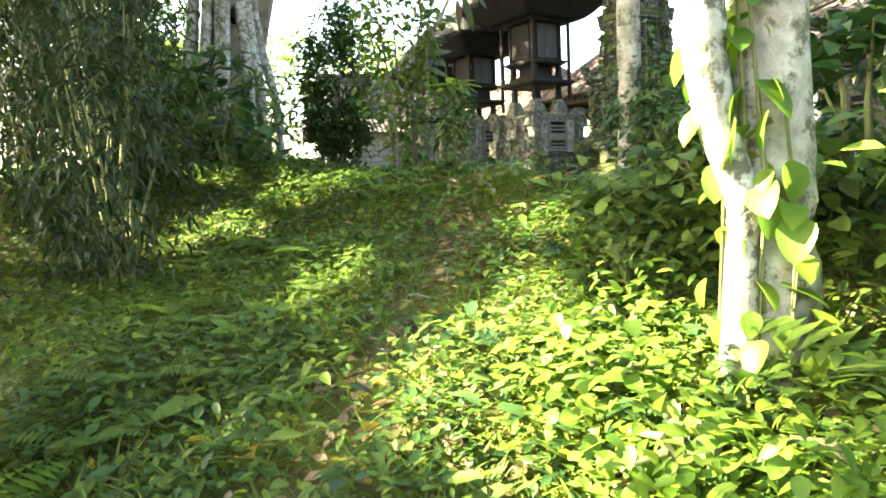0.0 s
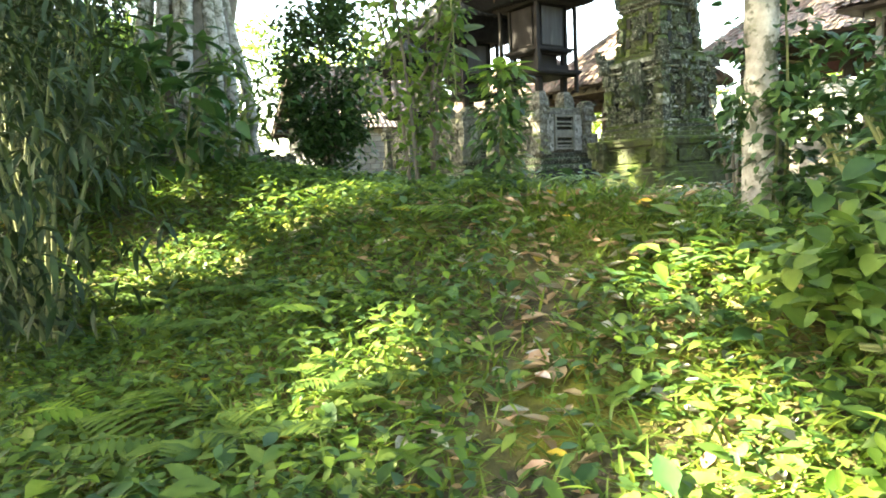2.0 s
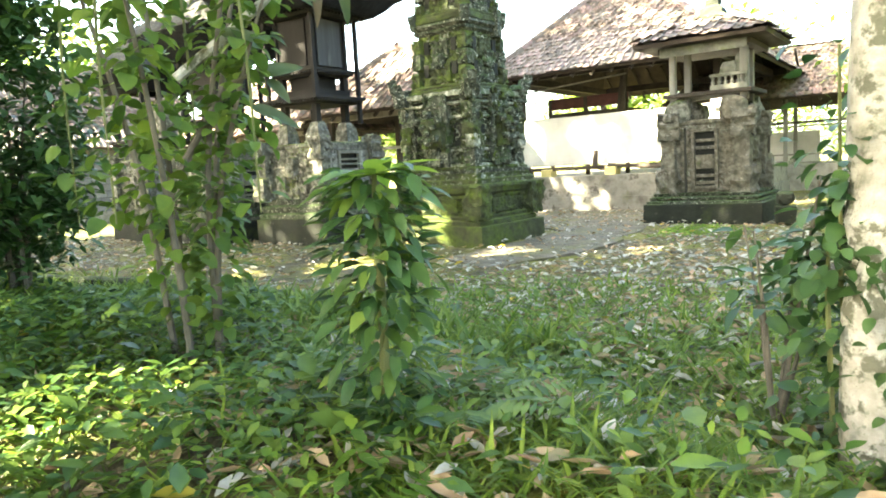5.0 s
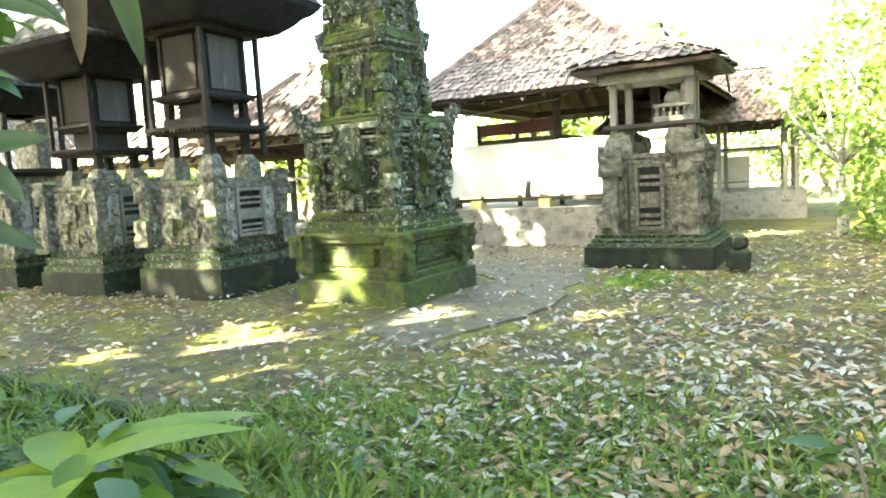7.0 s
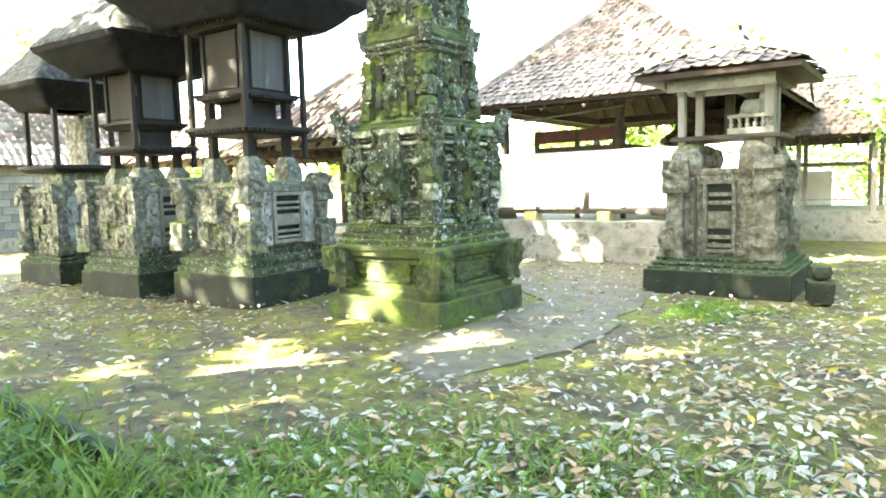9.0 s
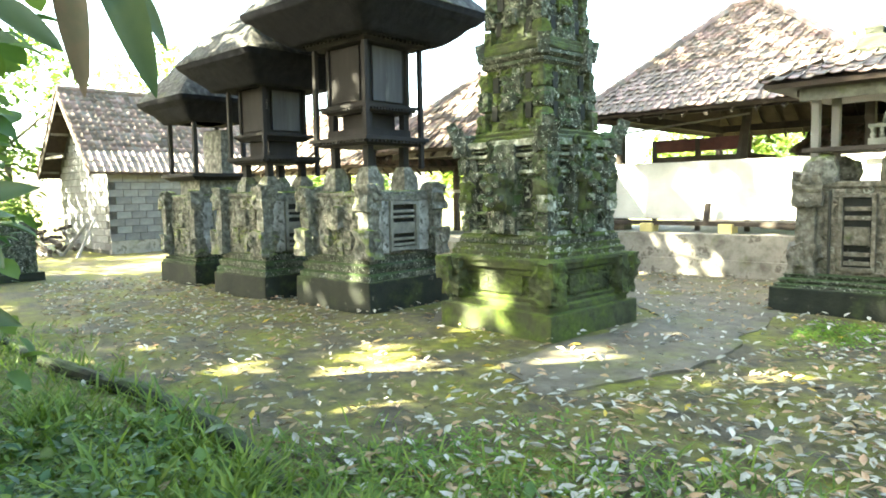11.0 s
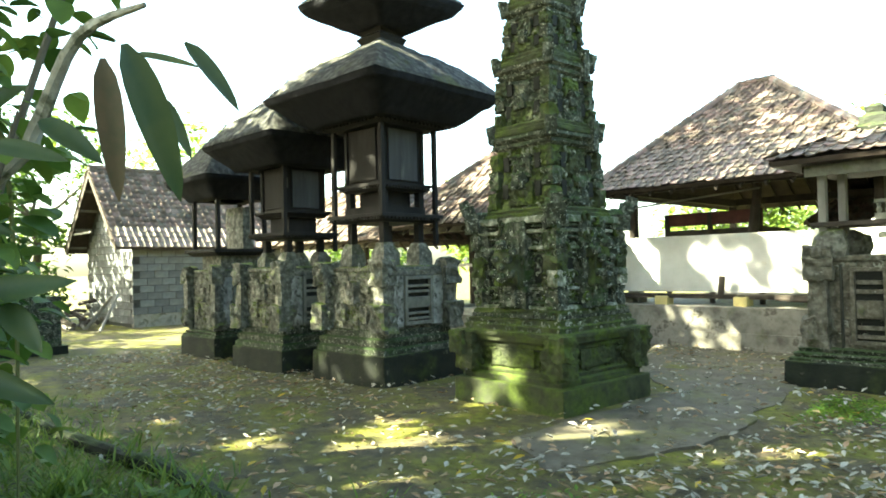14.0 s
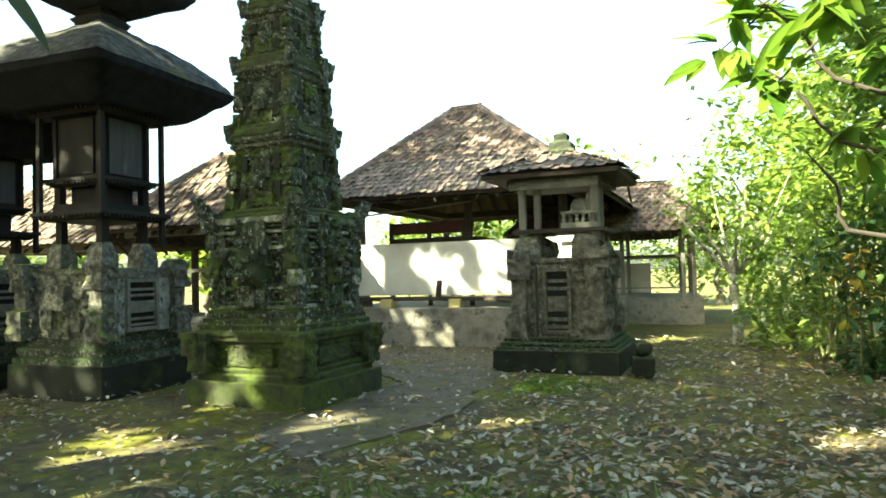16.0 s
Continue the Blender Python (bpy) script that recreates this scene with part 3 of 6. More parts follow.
def shrine_mid():
    th = thing("thatched_shrine", -10.52, 3.78, 0, 14, "black palm-thatch shrine with wooden cell on a pale carved base", "shrine", "row of thatched shrines")
    shrine_base(th, 0.72, 0.34, 0.64, 1.48, 4.0)
    feet(th, 0.30, 1.54, 1.80, 2.05, 21, 0.12)
    shelf(th, 0.52, 2.05, 0.05)
    part("core", boxbm(-0.26, 0.26, -0.26, 0.26, 2.1, 2.38), M_wood, th)
    shelf(th, 0.44, 2.40, 0.045, False)
    for sx in (-1, 1):
        for sy in (-1, 1):
            part("outer_post", boxbm(sx * 0.47 - 0.03, sx * 0.47 + 0.03, sy * 0.47 - 0.03, sy * 0.47 + 0.03, 1.8 if sy > 0 else 2.1, 3.15, bev=0.006), M_wood, th)
    cell(th, 0.34, 2.45, 3.12)
    thatch(th, 1.04, 3.14, 3.52, [(1.0, 3.58), (0.86, 3.74), (0.66, 3.96), (0.42, 4.16), (0.2, 4.36), (0.08, 4.46)], 8)
    crown(th, 4.42, 0.11)


def shrine_low():
    th = thing("open_shrine", -12.82, 3.36, 0, 13, "open thatched shrine with slender posts on a carved base", "shrine", "row of thatched shrines")
    shrine_base(th, 0.66, 0.36, 0.5, 1.46, 6.0)
    part("throne", relief(boxbm(-0.36, 0.36, -0.36, 0.36, 1.5, 1.84), 3, 0.012, 7, 3), M_stone, th, "pale plain stone block")
    shelf(th, 0.60, 1.86, 0.06, False)
    for sx in (-1, 1):
        for sy in (-1, 1):
            part("post", boxbm(sx * 0.46 - 0.035, sx * 0.46 + 0.035, sy * 0.46 - 0.035, sy * 0.46 + 0.035, 1.9, 2.86, bev=0.006), M_wood, th)
    part("back_stone", relief(boxbm(-0.32, 0.32, 0.1, 0.32, 1.92, 2.7), 3, 0.014, 6, 9), M_stone, th, "carved stone back of the seat")
    thatch(th, 0.86, 2.84, 3.2, [(0.82, 3.26), (0.7, 3.42), (0.5, 3.66), (0.3, 3.9), (0.1, 4.1)], 12)
    crown(th, 4.08, 0.11)


def tower():
    th = thing("stone_tower", -5.91, 5.17, 0, 10, "tall tapering carved stone tower thick with green moss", "tower")
    part("plinth", relief(boxbm(-0.785, 0.785, -0.785, 0.785, -0.05, 0.27, bev=0.015), 3, 0.008, 5, 1, False), M_stone_green, th, "wet mossy stone plinth")
    part("pedestal", relief(stack([(0.70, 0.27), (0.70, 0.33), (0.66, 0.35), (0.67, 0.39), (0.62, 0.41), (0.60, 0.44), (0.60, 0.60), (0.64, 0.63), (0.64, 0.67), (0.69, 0.70), (0.69, 0.76)]), 3, 0.010, 9, 2), M_stone_green, th, "moss-covered moulded pedestal")
    for sx in (-1, 1):
        for sy in (-1, 1):
            bm = bmesh.new()
            box(bm, sx * 0.64 - 0.13, sx * 0.64 + 0.13, sy * 0.64 - 0.13, sy * 0.64 + 0.13, 0.36, 0.78)
            part("corner_block", relief(bm, 4, 0.028, 8, sx + 3 * sy), M_stone_green, th, "bulging carved corner block")
            ornament("corner_carving", th, sx * 0.72, sy * 0.72, 0.66, 0.11, 20 + sx + 2 * sy, M_stone_green)
    for ax in (0, 1):
        for s in (-1, 1):
            bm = bmesh.new()
            if ax == 0:
                box(bm, -0.30, 0.30, s * 0.60 - 0.05, s * 0.60 + 0.05, 0.43, 0.62)
            else:
                box(bm, s * 0.60 - 0.05, s * 0.60 + 0.05, -0.30, 0.30, 0.43, 0.62)
            part("carved_panel", relief(bm, 4, 0.012, 14, 5 + s + ax), M_stone_green, th)
    part("cornice", relief(stack([(0.72, 0.76), (0.72, 0.80), (0.68, 0.82), (0.69, 0.87), (0.65, 0.89), (0.66, 0.94), (0.61, 0.96), (0.62, 1.02), (0.57, 1.06)]), 3, 0.007, 12, 4), M_stone_green, th, "stepped mossy cornice")
    bm = bmesh.new()
    n_ = 22
    for i in range(n_):
        a = -0.6 + 1.2 * (i + 0.5) / n_
        for s in (-1, 1):
            box(bm, a - 0.018, a + 0.018, s * 0.645 - 0.02, s * 0.645 + 0.02, 0.955, 0.995)
            box(bm, s * 0.645 - 0.02, s * 0.645 + 0.02, a - 0.018, a + 0.018, 0.955, 0.995)
    tagged(part("leaf_frieze", bm, M_stone_moss, th), kind="stuff")
    ms = M_stone_moss
    part("body", relief(boxbm(-0.50, 0.50, -0.50, 0.50, 1.04, 2.02), 6, 0.03, 9, 6), ms, th, "carved grey stone body")
    # pilasters, niche masks and side wings of the lower storey
    for sx in (-1, 1):
        for sy in (-1, 1):
            bm = bmesh.new()
            box(bm, sx * 0.49 - 0.09, sx * 0.49 + 0.09, sy * 0.49 - 0.09, sy * 0.49 + 0.09, 1.04, 2.04)
            part("pilaster", relief(bm, 4, 0.022, 10, 8 + sx + 2 * sy), ms, th)
            ornament("corner_carving", th, sx * 0.53, sy * 0.53, 1.16, 0.09, 31 + sx + 2 * sy, ms)
            ornament("corner_carving", th, sx * 0.54, sy * 0.54, 1.50, 0.10, 41 + sx + 2 * sy, M_stone_green)
            ornament("corner_carving", th, sx * 0.57, sy * 0.57, 2.02, 0.11, 51 + sx + 2 * sy, ms)
    for z0, z1, h, m_ in ((1.04, 1.085, 0.60, M_lichen_pale), (1.10, 1.13, 0.57, ms), (1.25, 1.285, 0.575, M_lichen_pale), (1.30, 1.32, 0.55, ms), (1.63, 1.66, 0.565, ms), (1.68, 1.72, 0.585, M_lichen_pale), (1.80, 1.83, 0.575, ms), (1.86, 1.90, 0.60, M_lichen_pale), (1.92, 1.95, 0.59, ms), (1.965, 2.04, 0.625, M_lichen_pale)):
        part("band", relief(stack([(h - 0.03, z0), (h, z0 + 0.008), (h, z1 - 0.008), (h - 0.03, z1)]), 4, 0.010, 13, z0 * 7), m_, th, "projecting carved course")
    for sx in (-1, 1):
        for sy in (-1, 1):
            o = Matrix.Translation((sx * 0.60, sy * 0.60, 2.0)) @ Matrix.Rotation(math.atan2(sy, sx), 4, "Z") @ Matrix.Rotation(0.30, 4, "Y")
            bm = bmesh.new()
            box(bm, -0.06, 0.06, -0.10, 0.10, -0.05, 0.20, o)
            box(bm, -0.02, 0.09, -0.06, 0.06, 0.12, 0.28, o)
            part("ear", relief(bm, 3, 0.016, 13, 160 + sx + 2 * sy), ms, th, "upturned carved corner ear")
            for q in (1.38, 1.78):
                ornament("corner_carving", th, sx * 0.56, sy * 0.56, q, 0.075, int(170 + 10 * q + sx + 2 * sy), M_lichen_pale if q < 1.5 else ms)
    for k, (cx, cy) in enumerate(((0, -0.54), (0.54, 0), (0, 0.54), (-0.54, 0))):
        ax = abs(cx) > 0
        bm = bmesh.new()
        w, d = 0.20, 0.10
        box(bm, cx - (d if ax else w), cx + (d if ax else w), cy - (w if ax else d), cy + (w if ax else d), 1.06, 1.98)
        part("central_panel", relief(bm, 4, 0.03, 8, 60 + k), ms, th, "deeply carved central panel")
        ornament("guardian_mask", th, cx * 1.16, cy * 1.16, 1.50, 0.17, 70 + k, M_stone_green)
        bm = bmesh.new()
        for u, w_, r_ in ((-0.09, 1.58, 0.045), (0.09, 1.58, 0.045), (0, 1.50, 0.05), (-0.12, 1.43, 0.05), (0.12, 1.43, 0.05), (0, 1.39, 0.06), (-0.17, 1.66, 0.045), (0.17, 1.66, 0.045), (0, 1.74, 0.06)):
            lump(bm, cx * 1.46 + (0 if ax else u), cy * 1.46 + (u if ax else 0), w_, r_, r_, r_ * 0.9, u * 9 + w_, 0.3, 2)
        tagged(part("mask_relief", bm, ms, th), "bulging eyes, nose and tusks of the mask", kind="stuff")
        ornament("guardian_mask", th, cx * 1.10, cy * 1.10, 1.20, 0.11, 75 + k, ms)
        for s in (-1, 1):
            q = (cx * 0.93 + (0 if ax else s * 0.31), cy * 0.93 + (s * 0.31 if ax else 0))
            # no hollow here: a near-black block stands in for its shade
            part("recess", boxbm(q[0] - (0.03 if ax else 0.07), q[0] + (0.03 if ax else 0.07), q[1] - (0.07 if ax else 0.03), q[1] + (0.07 if ax else 0.03), 1.32, 1.64), M_gap_shade, th, "near-black upright block painted as shade")
    scrolls(th, 300, 1.08, 1.98, lambda z: 0.60, lambda a, z: np.where(np.abs(a) < 0.2, 0.63, np.where(np.abs(a) > 0.42, 0.575, 0.53)), 0.048, M_lichen_pale, courses=12)
    scrolls(th, 150, 1.05, 2.03, lambda z: 0.60, lambda a, z: np.where(np.abs(a) < 0.2, 0.65, np.where(np.abs(a) > 0.42, 0.595, 0.54)), 0.055, M_stone_green)
    scrolls(th, 260, 0.32, 0.74, lambda z: 0.72, lambda a, z: np.where(np.abs(a) > 0.49, 0.755, 0.64), 0.036, M_stone_green, courses=6, label="mossy carved curls")
    scrolls(th, 240, 0.80, 1.04, lambda z: 0.66, lambda a, z: 0.70 - 0.35 * (z - 0.80), 0.026, M_lichen_pale, courses=4, label="pale leaf carving along the cornice")
    # storeys above, each with a stepped foot, carved faces and a cornice
    storeys = ((2.02, 2.98, 0.455, 0.41), (2.98, 3.78, 0.395, 0.36), (3.78, 4.45, 0.33, 0.29), (4.45, 5.05, 0.265, 0.23), (5.05, 5.45, 0.20, 0.17))
    for k, (z0, z1, h0, h1) in enumerate(storeys):
        d = z1 - z0
        grn = M_stone_green if k % 2 == 0 else ms
        part("storey_foot", relief(stack([(h0 * 1.14, z0), (h0 * 1.16, z0 + 0.03), (h0 * 1.16, z0 + 0.06), (h0 * 1.07, z0 + 0.075), (h0 * 1.09, z0 + 0.11), (h0, z0 + 0.13)]), 3, 0.009, 14, 80 + k), M_stone_green, th, "stepped mossy storey foot")
        part("storey_core", relief(stack([(h0 * 0.93, z0 + 0.12), (h1 * 0.93, z1 - 0.12)]), 5, 0.030, 13, 84 + k), grn, th, "carved storey thick with moss")
        part("storey_cornice", relief(stack([(h1 * 0.95, z1 - 0.16), (h1 * 1.06, z1 - 0.13), (h1 * 1.06, z1 - 0.10), (h1 * 1.0, z1 - 0.09), (h1 * 1.14, z1 - 0.05), (h1 * 1.14, z1 - 0.015), (h1 * 0.98, z1)]), 3, 0.010, 13, 88 + k), ms, th, "weathered carved cornice")
        for sx in (-1, 1):
            for sy in (-1, 1):
                for q, f in enumerate((0.24, 0.48, 0.70)):
                    hq = h0 + (h1 - h0) * f
                    ornament("corner_carving", th, sx * hq * 0.90, sy * hq * 0.90, z0 + d * f, hq * 0.20, 90 + k * 13 + q * 5 + sx + 2 * sy, ms if q % 2 else M_stone_green)
                bm = bmesh.new()
                o = Matrix.Translation((sx * h1 * 1.02, sy * h1 * 1.02, z1 - 0.06)) @ Matrix.Rotation(math.atan2(sy, sx), 4, "Z") @ Matrix.Rotation(0.22, 4, "Y")
                box(bm, -0.05, 0.05, -h1 * 0.15, h1 * 0.15, 0, 0.16 + 0.1 * h1, o)
                part("antefix", relief(bm, 3, 0.014, 14, 120 + k + sx + 2 * sy), ms, th, "upright worn corner antefix")
        for j, (cx, cy) in enumerate(((0, -1), (1, 0), (0, 1), (-1, 0))):
            ax = abs(cx) > 0
            for q, f in enumerate((0.30, 0.62)):
                hq = (h0 + (h1 - h0) * f) * 0.93
                w, t, e = hq * (0.42 - 0.1 * q), 0.045, d * 0.13
                bm = bmesh.new()
                box(bm, cx * hq - (t if ax else w), cx * hq + (t if ax else w), cy * hq - (w if ax else t), cy * hq + (w if ax else t), z0 + d * f - e, z0 + d * f + e)
                part("central_panel", relief(bm, 4, 0.024, 13, 200 + k * 9 + j * 2 + q), ms if (q + j) % 2 else M_stone_green, th, "deeply carved central panel")
            for sd in (-1, 1):
                for f in (0.26, 0.58):
                    hq = (h0 + (h1 - h0) * f) * 0.955
                    o = sd * hq * 0.56
                    # small near-black blocks paint the shade between the carvings
                    part("recess", boxbm(cx * hq - (0.02 if ax else 0.04) + (0 if ax else o), cx * hq + (0.02 if ax else 0.04) + (0 if ax else o), cy * hq - (0.04 if ax else 0.02) + (o if ax else 0), cy * hq + (0.04 if ax else 0.02) + (o if ax else 0), z0 + d * f, z0 + d * (f + 0.17)), M_gap_shade, th, "near-black block painted as shade between carvings")
            ornament("mask", th, cx * h0 * 0.97, cy * h0 * 0.97, z0 + d * 0.46, h0 * 0.19, 300 + k * 7 + j, ms)
        if 0 < k < 4:
            for s in (-1, 1):
                bm = bmesh.new()
                x0 = h0 * 1.02
                box(bm, s * x0 - 0.10, s * x0 + 0.10, h0 * 0.72 - 0.05, h0 * 0.72 + 0.05, z0 - 0.20, z0 + 0.06)
                box(bm, s * (x0 + 0.07) - 0.035, s * (x0 + 0.07) + 0.035, h0 * 0.72 - 0.045, h0 * 0.72 + 0.045, z0 + 0.03, z0 + 0.16)
                part("wing", relief(bm, 3, 0.012, 10, 130 + k + s), ms, th, "upturned carved stone wing")
        scrolls(th, 130 - 18 * k, z0 + 0.12, z1 - 0.08, lambda z, a=h0, b=h1, c=z0, e=d: (a + (b - a) * (z - c) / e) * 0.95, lambda u, z, a=h0, b=h1, c=z0, e=d: (a + (b - a) * (z - c) / e) * 0.95, 0.042, M_lichen_pale, courses=int(d / 0.10))
    part("finial", relief(stack([(0.15, 5.45), (0.17, 5.55), (0.08, 5.65), (0.11, 5.75), (0.02, 6.0)]), 3, 0.01, 9, 140), ms, th)


def tiled_shrine():
    th = thing("offering_shrine", -4.10, 8.86, 0, 12, "weathered stone offering shrine with a small tiled roof on posts", "shrine")
    shrine_base(th, 0.86, 0.30, 0.45, 1.46, 14.0, face="y", body=0.60, mat_body=M_tan)
    part("crack", boxbm(-0.31, -0.285, -0.555, -0.50, 0.45, 1.44), M_crack, th, "long vertical crack in the stone")
    for k, (x, y) in enumerate(((-0.42, -0.42), (0.38, -0.42), (-0.42, 0.42), (0.42, 0.42))):
        bm = bmesh.new()
        lump(bm, x, y, 1.66, 0.20, 0.17, 0.22, 7 + k, 0.2)
        part("boulder_foot", bm, M_stone if k != 1 else M_tan, th, "rounded stone under the posts")
    for k, (x, y, w, m_) in enumerate(((-0.50, -0.42, 0.045, M_woodg), (-0.34, -0.2, 0.045, M_woodg), (0.52, -0.36, 0.055, M_woodg), (0.48, 0.2, 0.05, M_woodg))):
        part("post", boxbm(x - w, x + w, y - w, y + w, 1.8, 2.56, bev=0.008), m_, th, "sun-bleached grey post")
    part("shelf", boxbm(-0.62, 0.66, -0.54, 0.5, 1.90, 1.955, bev=0.008), M_brown, th, "worn brown plank shelf")
    rail = bmesh.new()
    box(rail, 0.06, 0.58, -0.48, -0.42, 1.955, 2.03)
    box(rail, 0.06, 0.58, -0.49, -0.41, 2.15, 2.19)
    for i in range(6):
        lathe4(rail, [(0.018, 2.03), (0.03, 2.07), (0.016, 2.1), (0.025, 2.15)], cx=0.10 + i * 0.09, cy=-0.45, sides=8)
    part("balustrade", rail, M_niche, th, "little turned stone balustrade")
    bm = bmesh.new()
    lump(bm, 0.30, -0.36, 2.27, 0.13, 0.1, 0.1, 3, 0.3)
    lump(bm, 0.44, -0.36, 2.33, 0.05, 0.06, 0.15, 5, 0.2)
    part("carved_throne", bm, M_niche, th, "tan carved headpiece")
    part("valance", boxbm(-0.62, 0.62, -0.66, -0.64, 2.50, 2.655), M_niche, th, "pale carved valance board")
    part("ceiling_frame", boxbm(-0.66, 0.66, -0.62, 0.62, 2.56, 2.66), M_brown, th)
    roof = stack([(0.66, 2.635), (0.92, 2.64), (0.94, 2.695), (0.52, 2.86), (0.16, 3.03)])
    part("roof_bed", roof, M_tile_b, th)
    part("finial", relief(stack([(0.21, 2.98), (0.23, 3.09), (0.17, 3.13), (0.15, 3.22), (0.09, 3.27), (0.10, 3.34), (0.05, 3.38)]), 2, 0.012, 8, 4), M_plinth, th, "dark stepped roof finial")
    return th


shrine_tall()
shrine_mid()
shrine_low()
tower()
OFFERING = tiled_shrine()


def pedestal():
    th = thing("stone_pedestal", -15.4, 0.1, 0, 13, "low weathered stone pedestal at the yard's end", "pedestal")
    part("block", relief(boxbm(-0.5, 0.5, -0.5, 0.5, 0, 1.1), 5, 0.03, 8, 33), M_stone_moss, th)
    part("foot", relief(boxbm(-0.6, 0.6, -0.6, 0.6, -0.05, 0.16), 2, 0.015, 6, 34), M_plinth, th)


pedestal()


def millstone():
    th = thing("stone_block", -2.82, 8.32, 0, 25, "dark mossy hewn stone block beside the shrine plinth", "stone")
    part("block", relief(boxbm(-0.13, 0.13, -0.2, 0.2, 0.0, 0.26, bev=0.03), 2, 0.02, 5, 3, False), M_plinth, th)
    bm = bmesh.new()
    lump(bm, 0, 0.0, 0.36, 0.12, 0.15, 0.11, 4, 0.3)
    part("cap_stone", bm, M_plinth, th)


millstone()


# ---- roofs of clay tiles ----
def tile_mesh():
    """One curved clay tile, its long side down the slope (-y), about 0.24 by 0.30 m."""
    bm = bmesh.new()
    w, l_, t = 0.235, 0.30, 0.014
    prof = [(-0.5, 0.012), (-0.3, -0.008), (0.0, -0.012), (0.25, 0.0), (0.42, 0.030), (0.52, 0.026)]
    rows = []
    for y, dz in ((0.0, 0.0), (-l_, 0.018)):
        up = [bm.verts.new((x * w, y, z + dz + t)) for x, z in prof]
        lo = [bm.verts.new((x * w, y, z + dz)) for x, z in prof]
        rows.append((up, lo))
    (u0, l0), (u1, l1) = rows
    for i in range(len(prof) - 1):
        bm.faces.new((u0[i], u1[i], u1[i + 1], u0[i + 1]))
        bm.faces.new((u1[i], l1[i], l1[i + 1], u1[i + 1]))
    bm.faces.new((u0[0], l0[0], l1[0], u1[0]))
    bm.faces.new((u0[-1], u1[-1], l1[-1], l0[-1]))
    me = bpy.data.meshes.new("tile")
    bm.to_mesh(me)
    bm.free()
    me.materials.append(M_tile)
    return me


TILE = tile_mesh()
TV = np.array([v.co[:] for v in TILE.vertices])
TF = np.array([list(p.vertices) for p in TILE.polygons])


def slope_tiles(roof, a, b, c, d, singles=0, scale=1.0, seed=0):
    """Tiles on the slope a-b (eave, seen from outside left to right), c-d (ridge above b and a). Local points."""
    a, b, c, d = (Vector(p) for p in (a, b, c, d))
    ex = (b - a).normalized()
    up_mid = ((c + d) / 2 - (a + b) / 2)
    ey = (up_mid - ex * up_mid.dot(ex)).normalized()
    ez = ex.cross(ey)
    hgt = up_mid.dot(ey)
    base = Matrix((ex, ey, ez)).transposed().to_4x4()
    sw, sl = 0.22 * scale, 0.235 * scale
    r = random.Random(seed)
    ms = []
    la, lb = (d - a).dot(ex), (c - a).dot(ex)
    L = (b - a).length
    nr = int(hgt / sl)
    for i in range(nr + 1):
        s = (i * sl) / hgt
        if s > 1:
            break
        x0, x1 = la * s, L + (lb - L) * s
        n_ = max(1, int((x1 - x0) / sw))
        for j in range(n_):
            x = x0 + (j + 0.5) * (x1 - x0) / n_
            p = a + ex * x + ey * (i * sl + 0.25 * scale) + ez * (0.035 + r.uniform(-0.008, 0.010))
            ms.append(Matrix.Translation(p) @ base @ Euler((r.uniform(-0.05, 0.05), r.uniform(-0.06, 0.06), r.uniform(-0.07, 0.07))).to_matrix().to_4x4() @ Matrix.Diagonal((scale, scale, scale, 1)))
    for m in ms[:singles]:
        piece("tile", TILE, roof, m)
    rest = ms[singles:]
    if rest:
        vs = np.concatenate([TV @ np.array(m.to_3x3()).T + np.array(m.translation) for m in rest])
        fs = (TF[None] + (np.arange(len(rest)) * len(TV))[:, None, None]).reshape(-1, 4)
        ob = mesh_np("tiles", vs, fs, M_tile, roof)
        tagged(ob, "weathered brown clay tiles", kind="stuff")


def ridge_caps(roof, p, q, n_):
    bm = bmesh.new()
    p, q = Vector(p), Vector(q)
    d = (q - p) / n_
    for i in range(n_):
        a, b = p + d * i, p + d * (i + 1.12)
        tube(bm, [a, b], [0.075, 0.09], 8)
    tagged(part("ridge_cap", bm, M_tile, roof, "row of rounded ridge tiles"), kind="stuff")


